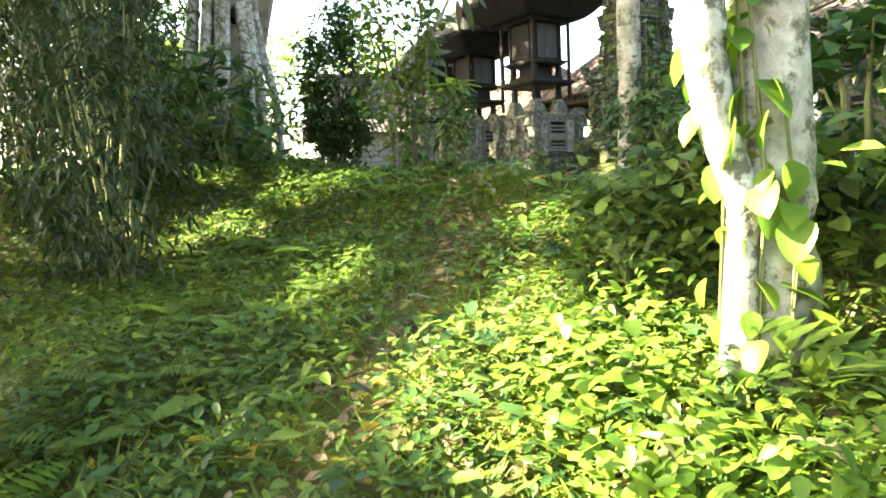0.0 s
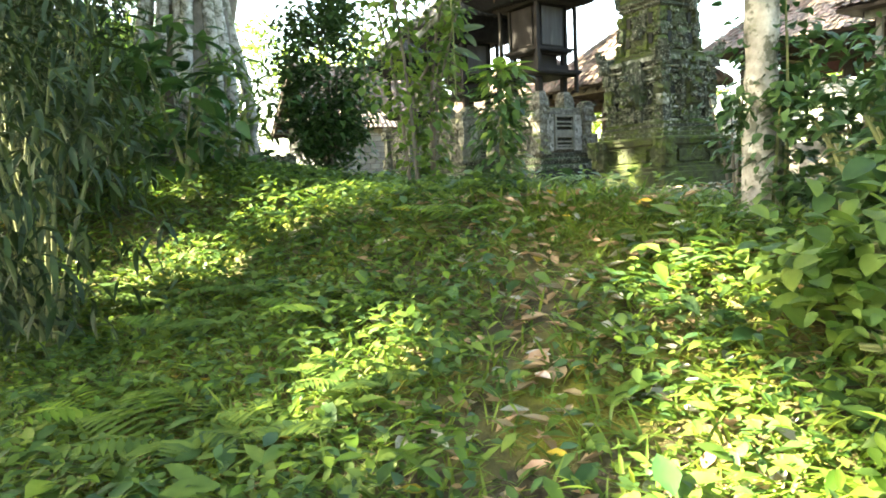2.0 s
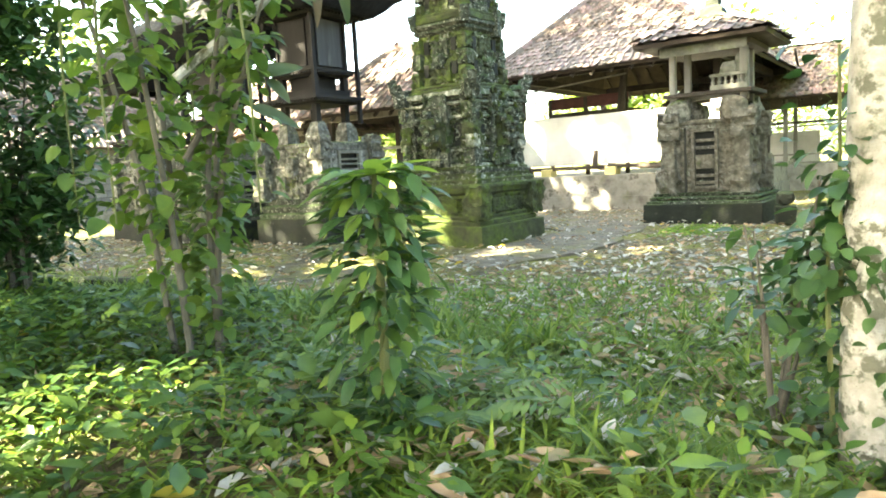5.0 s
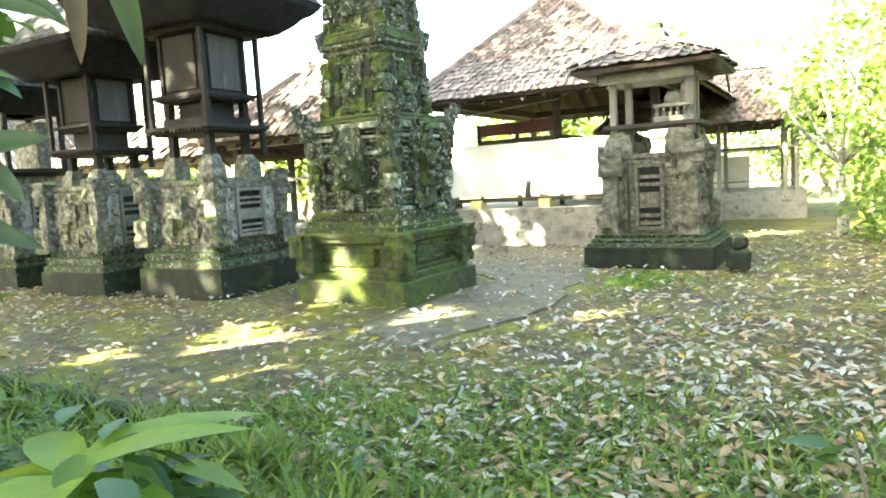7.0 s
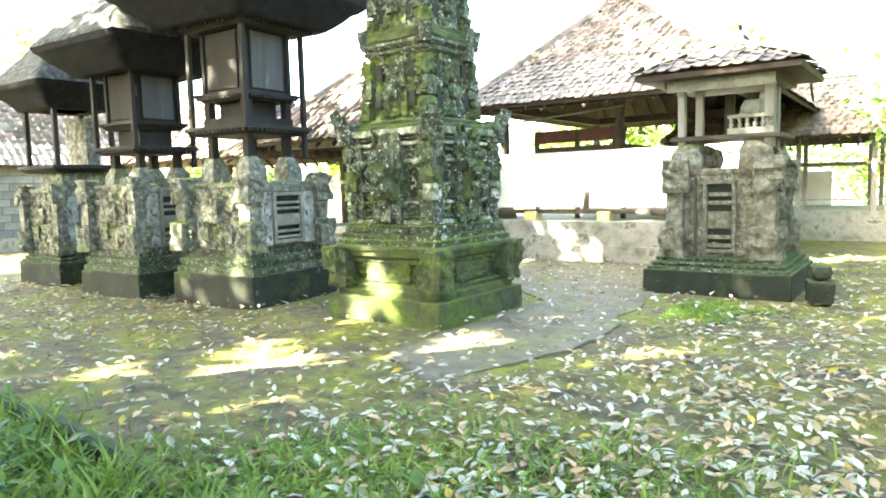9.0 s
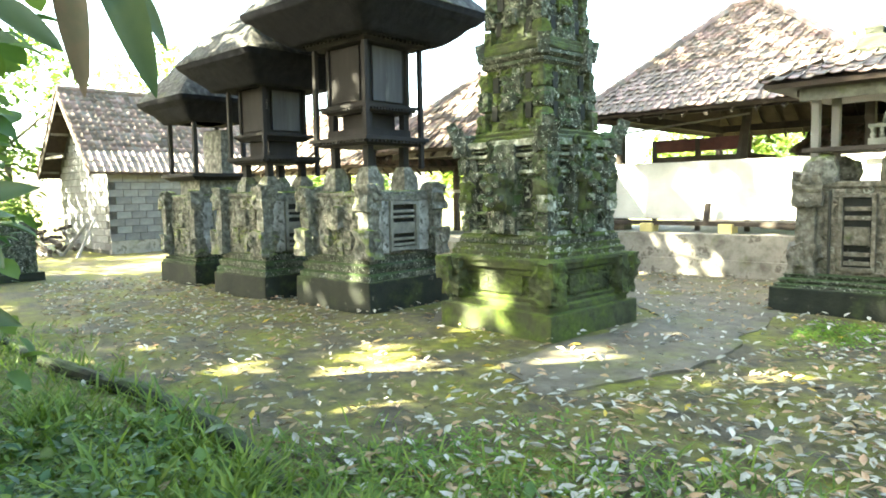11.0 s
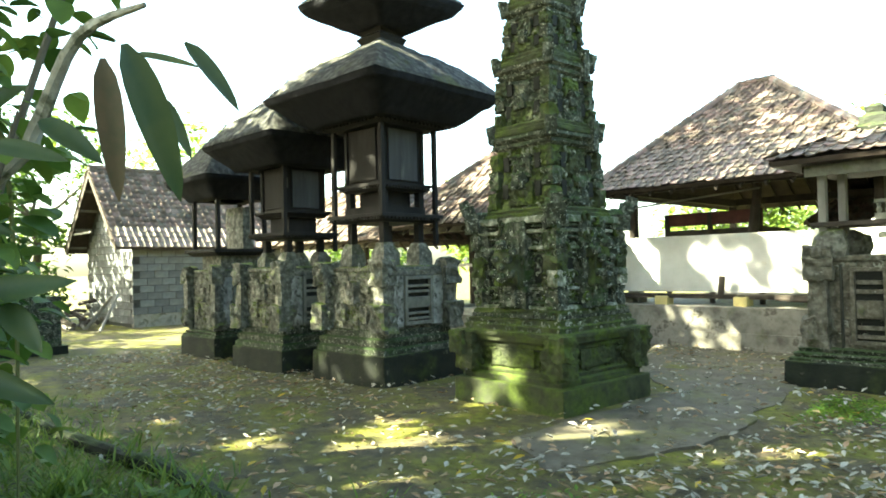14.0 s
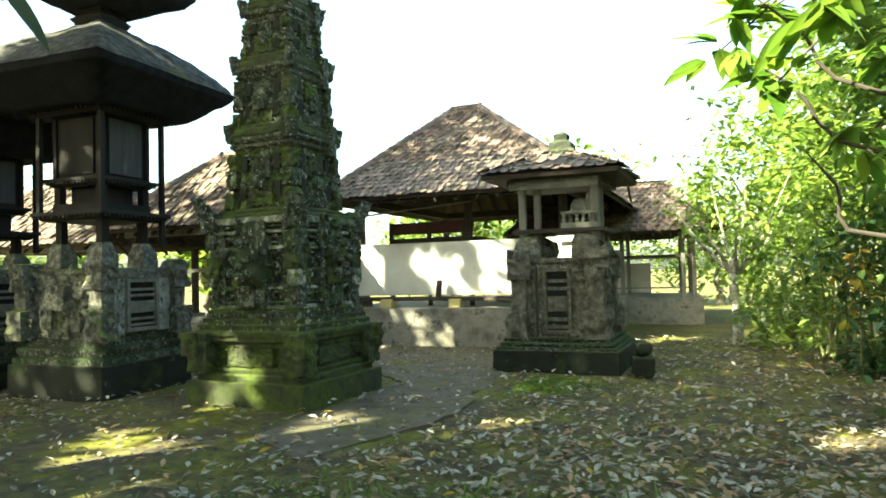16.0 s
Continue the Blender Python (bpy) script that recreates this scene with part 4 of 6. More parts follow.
def hip_roof(th, w, d, ze, zr, ridge, singles=(0, 0, 0, 0), along="x", over_label="hipped clay tile roof", seed=0, scale=1.0, shift=0.0):
    """A hipped roof over w by d, local origin in the middle."""
    rl = ridge / 2
    e = [(-w / 2, -d / 2, ze), (w / 2, -d / 2, ze), (w / 2, d / 2, ze), (-w / 2, d / 2, ze)]
    r0, r1 = ((shift - rl, 0, zr), (shift + rl, 0, zr)) if along == "x" else ((0, -rl, zr), (0, rl, zr))
    bm = bmesh.new()
    V = [bm.verts.new(p) for p in e] + [bm.verts.new(r0), bm.verts.new(r1)]
    lo = [bm.verts.new((x * 0.985, y * 0.985, z - 0.05)) for x, y, z in e]
    lr = [bm.verts.new((x, y, z - 0.10)) for x, y, z in (r0, r1)]
    sets = [(0, 1, 5, 4), (2, 3, 4, 5)] if along == "x" else [(1, 2, 5, 4), (3, 0, 4, 5)]
    tris = [(1, 2, 5), (3, 0, 4)] if along == "x" else [(0, 1, 4), (2, 3, 5)]
    W = lo + lr
    for f in sets + tris:
        bm.faces.new([V[i] for i in f])
        bm.faces.new([W[i] for i in f][::-1])
    for i in range(4):
        j = (i + 1) % 4
        bm.faces.new((V[i], W[i], W[j], V[j]))
    roof = part("roof", bm, M_tile_b, th, over_label)
    if along == "x":
        slope_tiles(roof, e[0], e[1], r1, r0, singles[0], scale, seed)
        slope_tiles(roof, e[1], e[2], r1, r1, singles[1], scale, seed + 1)
        slope_tiles(roof, e[3], e[0], r0, r0, singles[3], scale, seed + 3)
        slope_tiles(roof, e[2], e[3], r0, r1, 0, scale, seed + 2)
    else:
        slope_tiles(roof, e[0], e[1], r0, r0, singles[0], scale, seed)
        slope_tiles(roof, e[1], e[2], r1, r0, singles[1], scale, seed + 1)
        slope_tiles(roof, e[3], e[0], r0, r1, singles[3], scale, seed + 3)
    for k, p in enumerate(e):
        q = r0 if (p[0] < 0 if along == "x" else p[1] < 0) else r1
        ridge_caps(roof, Vector(p) + Vector((0, 0, 0.05)), Vector(q) + Vector((0, 0, 0.05)), 14)
    ridge_caps(roof, Vector(r0) + Vector((0, 0, 0.06)), Vector(r1) + Vector((0, 0, 0.06)), max(2, int(ridge / 0.3)))
    # rafters under the eaves
    n_ = int(w / 0.4)
    k = (zr - ze) / (d / 2 if along == "x" else (d - ridge) / 2)
    for i in range(n_ + 1):
        x = -w / 2 + 0.1 + i * (w - 0.2) / n_
        for s in (-1, 1):
            m = Matrix.Translation((x, s * (d / 2 - 0.05), ze - 0.10)) @ Matrix.Rotation(0 if s < 0 else math.pi, 4, "Z") @ Matrix.Rotation(math.atan(k), 4, "X")
            part("rafter", boxbm(-0.025, 0.025, 0, 1.2, -0.05, 0.0, m=m), M_brown, roof)
    return roof


off_roof = [o for o in OFFERING.children if o.name.startswith("roof_bed")][0]
for q in range(4):
    R_ = Matrix.Rotation(q * math.pi / 2, 4, "Z")
    P_ = [R_ @ Vector(p) for p in ((-0.94, -0.94, 2.695), (0.94, -0.94, 2.695), (0.16, -0.16, 3.03), (-0.16, -0.16, 3.03))]
    slope_tiles(off_roof, *P_, singles=60 if q == 0 else 0, scale=0.62, seed=40 + q)


# ---- the hall ----
def hall():
    a = 13.0
    cx, cy = -7.72, 13.22
    th = thing("hall", cx, cy, 0, a, "open-sided temple hall with hipped clay tile roof and whitewashed wall", "pavilion")
    w, d = 5.3, 6.8
    hip_roof(th, w + 0.1, d, 2.84, 5.14, 0.66, (240, 40, 0, 0), "x", "large hipped roof of weathered clay tiles", 5, 0.72, shift=-0.72)
    py = -d / 2 + 0.32
    part("platform", relief(boxbm(-w / 2 - 0.1, w / 2 - 0.2, py, d / 2 - 0.4, 0.29, 0.72), 4, 0.010, 2.5, 3, False), M_platform, th, "stained plaster platform with worn edges")
    part("step", relief(boxbm(-w / 2 - 0.15, w / 2 - 0.15, py - 0.05, d / 2 - 0.3, -0.05, 0.29), 4, 0.012, 3, 4, False), M_platform, th, "dirty plinth course of the platform")
    part("wall", boxbm(-w / 2 - 0.05, w / 2 - 0.4, py + 0.50, py + 0.62, 0.95, 1.98, bev=0.01), M_plaster, th, "whitewashed low wall of the hall")
    part("sill", boxbm(-w / 2, w / 2 - 0.5, py + 0.30, py + 0.62, 0.84, 0.92, bev=0.01), M_brown, th, "dark plank under the wall")
    for x in (-1.5, -0.05, 1.6):
        part("stone_pad", boxbm(x - 0.12, x + 0.12, py + 0.22, py + 0.5, 0.72, 0.88, bev=0.015), M_yellow, th, "yellowish stone pad")
    part("log", tubebm([(0.5, py + 0.3, 0.86), (1.5, py + 0.26, 0.82), (2.3, py + 0.35, 0.90)], [0.035, 0.045, 0.03]), M_brown, th, "loose wooden pole")
    part("board", boxbm(-0.55, -0.45, py + 0.28, py + 0.34, 0.86, 1.2, bev=0.01, m=Matrix.Rotation(0.1, 4, "Y")), M_brown, th, "dark leaning board")
    for x in (-w / 2 + 0.35, w / 2 - 0.7):
        for y in (py + 0.75, d / 2 - 0.9):
            part("post", boxbm(x - 0.07, x + 0.07, y - 0.07, y + 0.07, 0.72, 3.0, bev=0.012), M_brown, th)
            part("post_foot", relief(stack([(0.15, 0.72), (0.15, 0.84), (0.10, 0.95)], cx=x, cy=y), 1, 0.01, 5, 2), M_niche, th)
    for y in (-d / 2 + 0.9, d / 2 - 0.9):
        part("beam", boxbm(-w / 2 + 0.25, w / 2 - 0.25, y - 0.06, y + 0.06, 2.84, 3.0, bev=0.01), M_brown, th)
    for x in (-w / 2 + 0.4, w / 2 - 0.6):
        part("beam", boxbm(x - 0.06, x + 0.06, -d / 2 + 0.8, d / 2 - 0.8, 2.82, 2.98, bev=0.01), M_brown, th)
    part("raised_bench", boxbm(-1.75, 0.1, py + 0.95, py + 2.3, 2.0, 2.10, bev=0.01), M_brown, th, "high plank bench behind the wall")
    part("bench_rail", boxbm(-1.75, 0.1, py + 0.95, py + 1.0, 2.18, 2.42, bev=0.01), M_red, th, "faded red carved rail")
    for x in (-1.7, -0.85, 0.05):
        part("bench_leg", boxbm(x - 0.04, x + 0.04, py + 0.93, py + 1.01, 0.72, 2.42, bev=0.008), M_brown, th)
    part("bracket", tubebm([(0.0, py + 0.8, 2.0), (0.04, py + 0.8, 2.4), (0.10, py + 0.82, 2.95)], [0.10, 0.085, 0.075], 6), M_brown, th, "stout timber bracket on a carved base")
    part("pole", tubebm([(-2.2, py + 0.4, 2.55), (0.2, py + 0.6, 2.75)], [0.02, 0.02], 6), M_woodg, th, "thin bamboo pole under the roof")
    part("hanging_cloth", boxbm(1.9, 2.25, py + 0.4, py + 0.42, 1.9, 2.1), M_cloth, th)


hall()


def side_pavilion():
    th = thing("side_pavilion", -6.6, 17.6, 0, 17, "low open pavilion with tiled roof and pale posts", "pavilion")
    hip_roof(th, 5.2, 4.2, 2.24, 3.55, 2.6, (0, 0, 0, 0), "x", "low clay tile roof", 25, 0.8)
    part("platform", relief(boxbm(-2.2, 2.05, -1.75, 1.6, -0.05, 0.64), 3, 0.01, 3, 8, False), M_platform, th, "pale stained plaster platform")
    for x in (-2.0, 0.2, 1.62, 1.86):
        for y in (-1.6, 1.4):
            part("post", boxbm(x - 0.05, x + 0.05, y - 0.05, y + 0.05, 0.64, 2.4, bev=0.01), M_woodg, th)
    part("rail", boxbm(-2.0, 1.86, -1.62, -1.56, 1.62, 1.68), M_brown, th)
    part("rail", boxbm(-2.0, 1.86, -1.62, -1.57, 0.86, 0.90), M_woodg, th)
    part("rail", boxbm(-2.0, 1.86, 1.40, 1.45, 1.62, 1.66), M_woodg, th)
    part("back_wall", boxbm(-2.2, 0.8, 1.5, 1.58, 0.64, 1.5), M_plaster, th, "pale low wall behind")


side_pavilion()


def rear_pavilion(x, y, rz, w, d, ze, zr, ridge, seed, label):
    th = thing("rear_pavilion", x, y, 0, rz, label, "pavilion")
    hip_roof(th, w, d, ze, zr, ridge, (0, 0, 0, 0), "x", "brown clay tile roof", seed, 0.8)
    for sx in (-1, 1):
        for sy in (-1, 1):
            part("post", boxbm(sx * (w / 2 - 0.5) - 0.06, sx * (w / 2 - 0.5) + 0.06, sy * (d / 2 - 0.5) - 0.06, sy * (d / 2 - 0.5) + 0.06, 0, ze + 0.25, bev=0.01), M_brown, th)
    part("platform", relief(boxbm(-w / 2 + 0.35, w / 2 - 0.35, -d / 2 + 0.35, d / 2 - 0.35, -0.05, 0.6), 2, 0.01, 3, seed, False), M_platform, th)
    part("beam", boxbm(-w / 2 + 0.3, w / 2 - 0.3, -d / 2 + 0.42, -d / 2 + 0.54, ze - 0.12, ze), M_woodg, th)
    part("beam", boxbm(-w / 2 + 0.3, w / 2 - 0.3, -d / 2 + 0.46, -d / 2 + 0.5, 1.5, 1.56), M_woodg, th)


rear_pavilion(-11.1, 8.4, 14, 3.4, 3.4, 2.3, 3.75, 0.3, 31, "small rear pavilion with a peaked clay tile roof")
rear_pavilion(-15.2, 7.6, 14, 5.0, 3.6, 2.1, 3.5, 2.4, 35, "long low rear pavilion with a clay tile roof")


# ---- the block hut ----
def hut():
    a = 13.0
    th = thing("block_hut", -20.5, 2.7, 0, a, "grey concrete-block hut with a gabled clay tile roof", "hut")
    W, D, H, ZR = 3.6, 5.2, 2.6, 4.55
    part("wall", boxbm(-0.10, -0.012, 0.02, D, 0, H), M_mortar, th, "mortar joints of the long wall")
    gw = bmesh.new()
    pts = [(-W, 0), (-0.012, 0), (-0.012, H), (-W / 2, ZR - 0.15), (-W, H)]
    f0 = [gw.verts.new((x, 0.012, z)) for x, z in pts]
    f1 = [gw.verts.new((x, 0.11, z)) for x, z in pts]
    gw.faces.new(f0)
    gw.faces.new(f1[::-1])
    for i in range(5):
        j = (i + 1) % 5
        gw.faces.new((f0[i], f1[i], f1[j], f0[j]))
    gable = part("gable_wall", gw, M_mortar, th, "sunlit gable wall")
    long_wall = [o for o in th.children if o.name.startswith("wall")][0]
    part("back_wall", boxbm(-W, -W + 0.1, 0.12, D, 0, H), M_mortar, th)
    part("far_wall", boxbm(-W, 0, D, D + 0.1, 0, H), M_mortar, th)
    part("plinth", relief(boxbm(-0.1, 0.05, 0.0, D, -0.05, 0.36), 3, 0.01, 4, 3, False), M_platform, th, "plastered foot of the wall")
    me = bpy.data.meshes.new("block")
    bm = bmesh.new()
    box(bm, -0.195, 0.195, -0.012, 0.02, -0.092, 0.092, bev=0.006)
    bm.to_mesh(me)
    bm.free()
    me.materials.append(M_block)
    r = random.Random(5)
    bh, bw = 0.2, 0.405
    for i in range(11):
        z = 0.36 + bh * (i + 0.5)
        for j in range(13):
            y = 0.2 + bw * j + (0.2 if i % 2 else 0)
            if y < D - 0.15:
                piece("block", me, long_wall, Matrix.Translation((0 + r.uniform(-0.004, 0.004), y, z)) @ Matrix.Rotation(math.pi / 2, 4, "Z"))
    for i in range(21):
        z = 0.1 + bh * (i + 0.5)
        half = W / 2 if z < H - 0.1 else (W / 2) * max(0, (ZR - 0.2 - z) / (ZR - 0.15 - H))
        for j in range(-5, 6):
            x = -W / 2 + bw * j + (0.2 if i % 2 else 0)
            if abs(x + W / 2) + 0.17 < half:
                piece("block", me, gable, Matrix.Translation((x, r.uniform(-0.004, 0.004), z)))
    # gabled roof, ridge along y
    ov, e = 0.55, 0.35
    bm = bmesh.new()
    k = (ZR - H) / (W / 2)
    zz = H - e * k
    for s in (-1, 1):
        x0, x1 = -W / 2, -W / 2 + s * (W / 2 + e)
        q = [(x0, -ov, ZR), (x1, -ov, zz), (x1, D + 0.4, zz), (x0, D + 0.4, ZR)]
        up = [bm.verts.new(p) for p in q]
        lo = [bm.verts.new((p[0], p[1], p[2] - 0.06)) for p in q]
        bm.faces.new(up if s < 0 else up[::-1])
        bm.faces.new(lo[::-1] if s < 0 else lo)
        for i in range(4):
            j = (i + 1) % 4
            bm.faces.new((up[i], lo[i], lo[j], up[j]))
    roof = part("roof", bm, M_tile_b, th, "gabled roof of brown clay tiles")
    xe = e
    slope_tiles(roof, (xe, -ov, zz), (xe, D + 0.4, zz), (-W / 2, D + 0.4, ZR), (-W / 2, -ov, ZR), 120, 0.85, 61)
    slope_tiles(roof, (-W - e, D + 0.4, zz), (-W - e, -ov, zz), (-W / 2, -ov, ZR), (-W / 2, D + 0.4, ZR), 0, 1.0, 62)
    ridge_caps(roof, (-W / 2, -ov, ZR + 0.07), (-W / 2, D + 0.4, ZR + 0.07), 20)
    for s in (-1, 1):
        part("barge_board", boxbm(-0.02, 0.02, -0.0, math.hypot(W / 2 + e, ZR - zz), -0.16, 0.0,
             m=Matrix.Translation((-W / 2, -ov + 0.02, ZR)) @ Matrix.Rotation(-s * math.pi / 2, 4, "Z") @ Matrix.Rotation(-math.atan(k), 4, "X")), M_brown, th, "weathered verge board")
    for y in (-0.3, 0.0):
        for i in range(4):
            x = -W - e + 0.2 + i * 0.5
            part("purlin", boxbm(x - 0.03, x + 0.03, -ov + 0.04, 0.0, zz + (x + W + e) * k - 0.14, zz + (x + W + e) * k - 0.07), M_woodg, th) if y == 0 else None
    part("gable_beam", boxbm(-W - 0.2, -W / 2, -0.5, -0.45, H + 0.1, H + 0.17), M_woodg, th)


hut()


def firewood():
    th = thing("wood_pile", -20.8, 1.5, 0, 8, "pile of split firewood and poles against the hut", "wood pile")
    r = random.Random(9)
    for k in range(46):
        x, y, z = r.uniform(-2.6, 0.1), r.uniform(-0.5, 0.5), r.uniform(0.05, 0.75) * (1 - 0.2 * abs(r.uniform(-1, 1)))
        an, l_ = r.uniform(-0.7, 0.7), r.uniform(0.4, 0.9)
        part("log", tubebm([(x, y, z), (x + l_ * math.cos(an), y + l_ * math.sin(an) * 0.5, z + r.uniform(-0.15, 0.15))], [r.uniform(0.03, 0.07)] * 2, 6), M_brown if k % 3 else M_woodg, th)
    part("prop", tubebm([(0.9, 0.2, 0), (0.35, 0.8, 0.95)], [0.04, 0.035], 6), M_woodg, th, "leaning pole")
    part("prop", tubebm([(-0.2, 0.1, 0), (0.1, 0.7, 0.9)], [0.045, 0.035], 6), M_woodg, th, "leaning pole")


firewood()


# ---- plants ----
LEAF_OVAL = leaf_shape(0.44, 0.2, 0.16, 4)
LEAF_LONG = leaf_shape(0.20, 0.35, 0.16, 4)
LEAF_HEART = leaf_shape(0.76, 0.22, 0.14, 6, 0.75)
LEAF_LOW = leaf_shape(0.46, 0.16, 0.12, 3)
LEAF_FAR = leaf_shape(0.55, 0.16, 0.12, 2)
BLADE = leaf_shape(0.07, 0.45, 0.2, 3)
LITTER = leaf_shape(0.42, -0.18, 0.35, 3)

# sunlit places under the gaps in the canopy: x, y, z and how wide the gap is
SUNNY = [(-0.3, 2.5, 2.1, 0.6), (-5.82, 4.40, 0.52, 0.22), (-6.02, 4.34, 0.12, 0.13), (-7.9, 3.75, 0.25, 0.13), (-8.6, 3.55, 0.2, 0.1), (-9.6, 3.3, 1.25, 0.16), (-7.75, 3.9, 1.3, 0.08), (-8.9, 4.1, 4.1, 0.3), (-11.0, 3.4, 3.8, 0.4),
         (-5.2, 2.75, 0, 0.32), (-5.7, 3.0, 0, 0.22), (-6.0, 3.2, 0, 0.14), (-4.75, 2.95, 0, 0.18), (-4.75, 2.45, 0, 0.28), (-4.3, 2.2, 0, 0.2), (-4.35, 2.65, 0, 0.16), (-5.25, 2.25, 0, 0.15), (-5.95, 1.75, 0, 0.14), (-4.25, 4.1, 0, 0.28), (-4.55, 4.5, 0, 0.2), (-3.95, 3.75, 0, 0.26),
         (-3.15, 4.9, 0, 0.17), (-0.3, 5.75, 0, 0.28), (-0.1, 6.1, 0, 0.2), (-2.35, 12.5, 0, 0.4), (-4.2, 12.9, 0, 0.4), (-3.6, 13.1, 0, 0.3), (-6.7, 8.9, 0, 0.3),
         (-9.6, 10.4, 1.4, 0.55), (-8.9, 10.5, 1.5, 0.3), (-8.0, 10.7, 1.55, 0.18), (-7.4, 10.8, 1.3, 0.2), (-6.3, 11.0, 1.75, 0.28), (-7.7, 10.4, 0.5, 0.15), (-6.6, 10.6, 0.45, 0.12),
         (2.88, -1.1, -0.6, 0.48), (3.5, -1.05, -0.7, 0.42), (3.1, -0.55, -0.2, 0.36), (3.1, -0.55, 0.5, 0.36), (3.2, -0.5, 1.2, 0.3), (2.1, -0.8, -0.45, 0.30), (1.4, -0.18, -0.15, 0.30), (1.05, -0.25, -0.1, 0.16), (3.7, -0.1, 0.1, 0.4),
         (0.8, -1.85, -0.5, 0.20), (1.35, -1.64, -0.55, 0.15), (-1.3, -2.37, -0.3, 0.36), (-1.65, -2.2, -0.2, 0.32), (-2.5, -0.1, 0.2, 0.14), (-1.7, -1.33, 0.1, 0.24), (-2.8, -2.0, 0.3, 0.2), (-2.1, -2.7, -0.2, 0.3), (-1.4, -0.6, 0.15, 0.26), (-1.1, -0.8, 0.1, 0.12)]

_r = random.Random(77)
SUNNY += [(_r.uniform(-3.4, 3.2), _r.uniform(-3.2, 0.2), -0.2, _r.uniform(0.05, 0.13)) for _ in range(16)]
SUNNY += [(_r.uniform(-7.5, 1.5), _r.uniform(0.5, 9.0), 0.0, _r.uniform(0.04, 0.10)) for _ in range(22)]


def in_shade(p):
    """Which of the points p keep clear of the gaps that the sun comes through."""
    s = np.array(SUN_DIR)
    ok = np.ones(len(p), bool)
    for x, y, z, r in SUNNY:
        q = p - np.array((x, y, z))
        along = q @ s
        d = np.linalg.norm(q - along[:, None] * s, axis=1)
        ok &= ~((d < r + 0.12) & (along > 0))
    return ok


def leaf_cloud(c, r, n_, clumps, spread, shape, size, pitch=(-0.7, 0.5), shell=0.45):
    """Leaves in uneven clumps within an ellipsoid at c: arrays for one crown."""
    d = rng.normal(size=(clumps, 3))
    d /= np.linalg.norm(d, axis=1)[:, None]
    cc = np.array(c) + d * (U(shell, 1, (clumps, 1)) ** 0.6) * np.array(r)
    k = rng.integers(0, clumps, n_)
    p = cc[k] + rng.normal(size=(n_, 3)) * spread * U(0.5, 1.2, (clumps, 1))[k]
    return p, U(0, 6.283, n_), U(*pitch, n_), U(-0.6, 0.6, n_), U(size * 0.6, size * 1.3, n_)


def limbs(th, base, top, n_, reach, r0, seed, material, z_lo=0.5):
    """Forking limbs from the upper trunk."""
    r = random.Random(seed)
    b, t = Vector(base), Vector(top)
    for k in range(n_):
        p = b.lerp(t, r.uniform(z_lo, 1))
        a = r.uniform(0, 6.28)
        d = Vector((math.cos(a), math.sin(a), r.uniform(0.3, 0.9)))
        q = [p, p + d * reach * 0.35 + Vector((0, 0, -0.05)), p + d * reach * 0.7, p + d * reach + Vector((r.uniform(-.2, .2), r.uniform(-.2, .2), 0.15)) * reach * 0.5]
        part("limb", tubebm(q, [r0, r0 * 0.75, r0 * 0.5, r0 * 0.18], 7), material, th)


def tree(x, y, height, crown_z, crown_r, n_, seed, label, leaf=None, bark=None, r0=0.2, size=0.30, clumps=70, spread=0.42, shade=True, zsq=0.6, lean=(0, 0)):
    z = float(ground_z(x, y))
    th = thing("tree", x, y, z, 0, label, "tree")
    r = random.Random(seed)
    pts = [(0, 0, -0.2)] + [(lean[0] * k / 5 + r.uniform(-.12, .12), lean[1] * k / 5 + r.uniform(-.12, .12), height * k / 5) for k in range(1, 6)]
    part("trunk", tubebm(pts, [r0 * 1.35, r0 * 1.05, r0 * 0.9, r0 * 0.75, r0 * 0.55, r0 * 0.3], 12), bark or M_bark_d, th, smooth=True)
    limbs(th, pts[2], pts[5], 7, crown_r * 0.75, r0 * 0.4, seed, bark or M_bark_d)
    c = (lean[0], lean[1], crown_z - z)
    p, a, b, q, s = leaf_cloud(c, (crown_r, crown_r, crown_r * zsq), n_, clumps, spread, LEAF_OVAL, size)
    if shade:
        k = in_shade(p + np.array((x, y, z)))
        p, a, b, q, s = p[k], a[k], b[k], q[k], s[k]
    v, f = scatter(LEAF_FAR if shade else LEAF_LOW, p, a, b, q, s)
    mesh_np("crown", v, f, leaf or L_mid, th)
    return th


# tall trees around the yard, whose crowns shade it
for k, (x, y, h, cz, cr, n_) in enumerate([(-13.5, -6.0, 9, 9.5, 3.8, 3000), (-8.6, -6.5, 10, 10.5, 4.2, 3600), (-3.4, -7.6, 9.5, 10, 4.2, 3600), (2.4, -8.5, 9, 9.5, 3.8, 2800), (-5.6, -13.0, 12, 12.5, 4.4, 3300),
                                           (0.4, -14.0, 12, 12, 4.4, 3300), (-11.5, -12.5, 12, 12, 4.2, 3200), (6.8, -7.2, 8, 8.5, 3.4, 1800), (-14.8, -1.4, 10, 11.5, 3.6, 1800), (8.0, 2.0, 8, 8.5, 3.4, 1800), (-2.5, -16.5, 12, 12.5, 4.2, 3200), (4.8, -13.5, 11, 11.5, 4.0, 2600), (-9.0, -18.0, 13, 13, 4.4, 3000)]):
    tree(x, y, h, cz, cr, int(n_ * 1.5), 100 + k, "tall broad-leaved tree shading the temple yard", r0=0.22, size=0.40, clumps=95, spread=0.55)


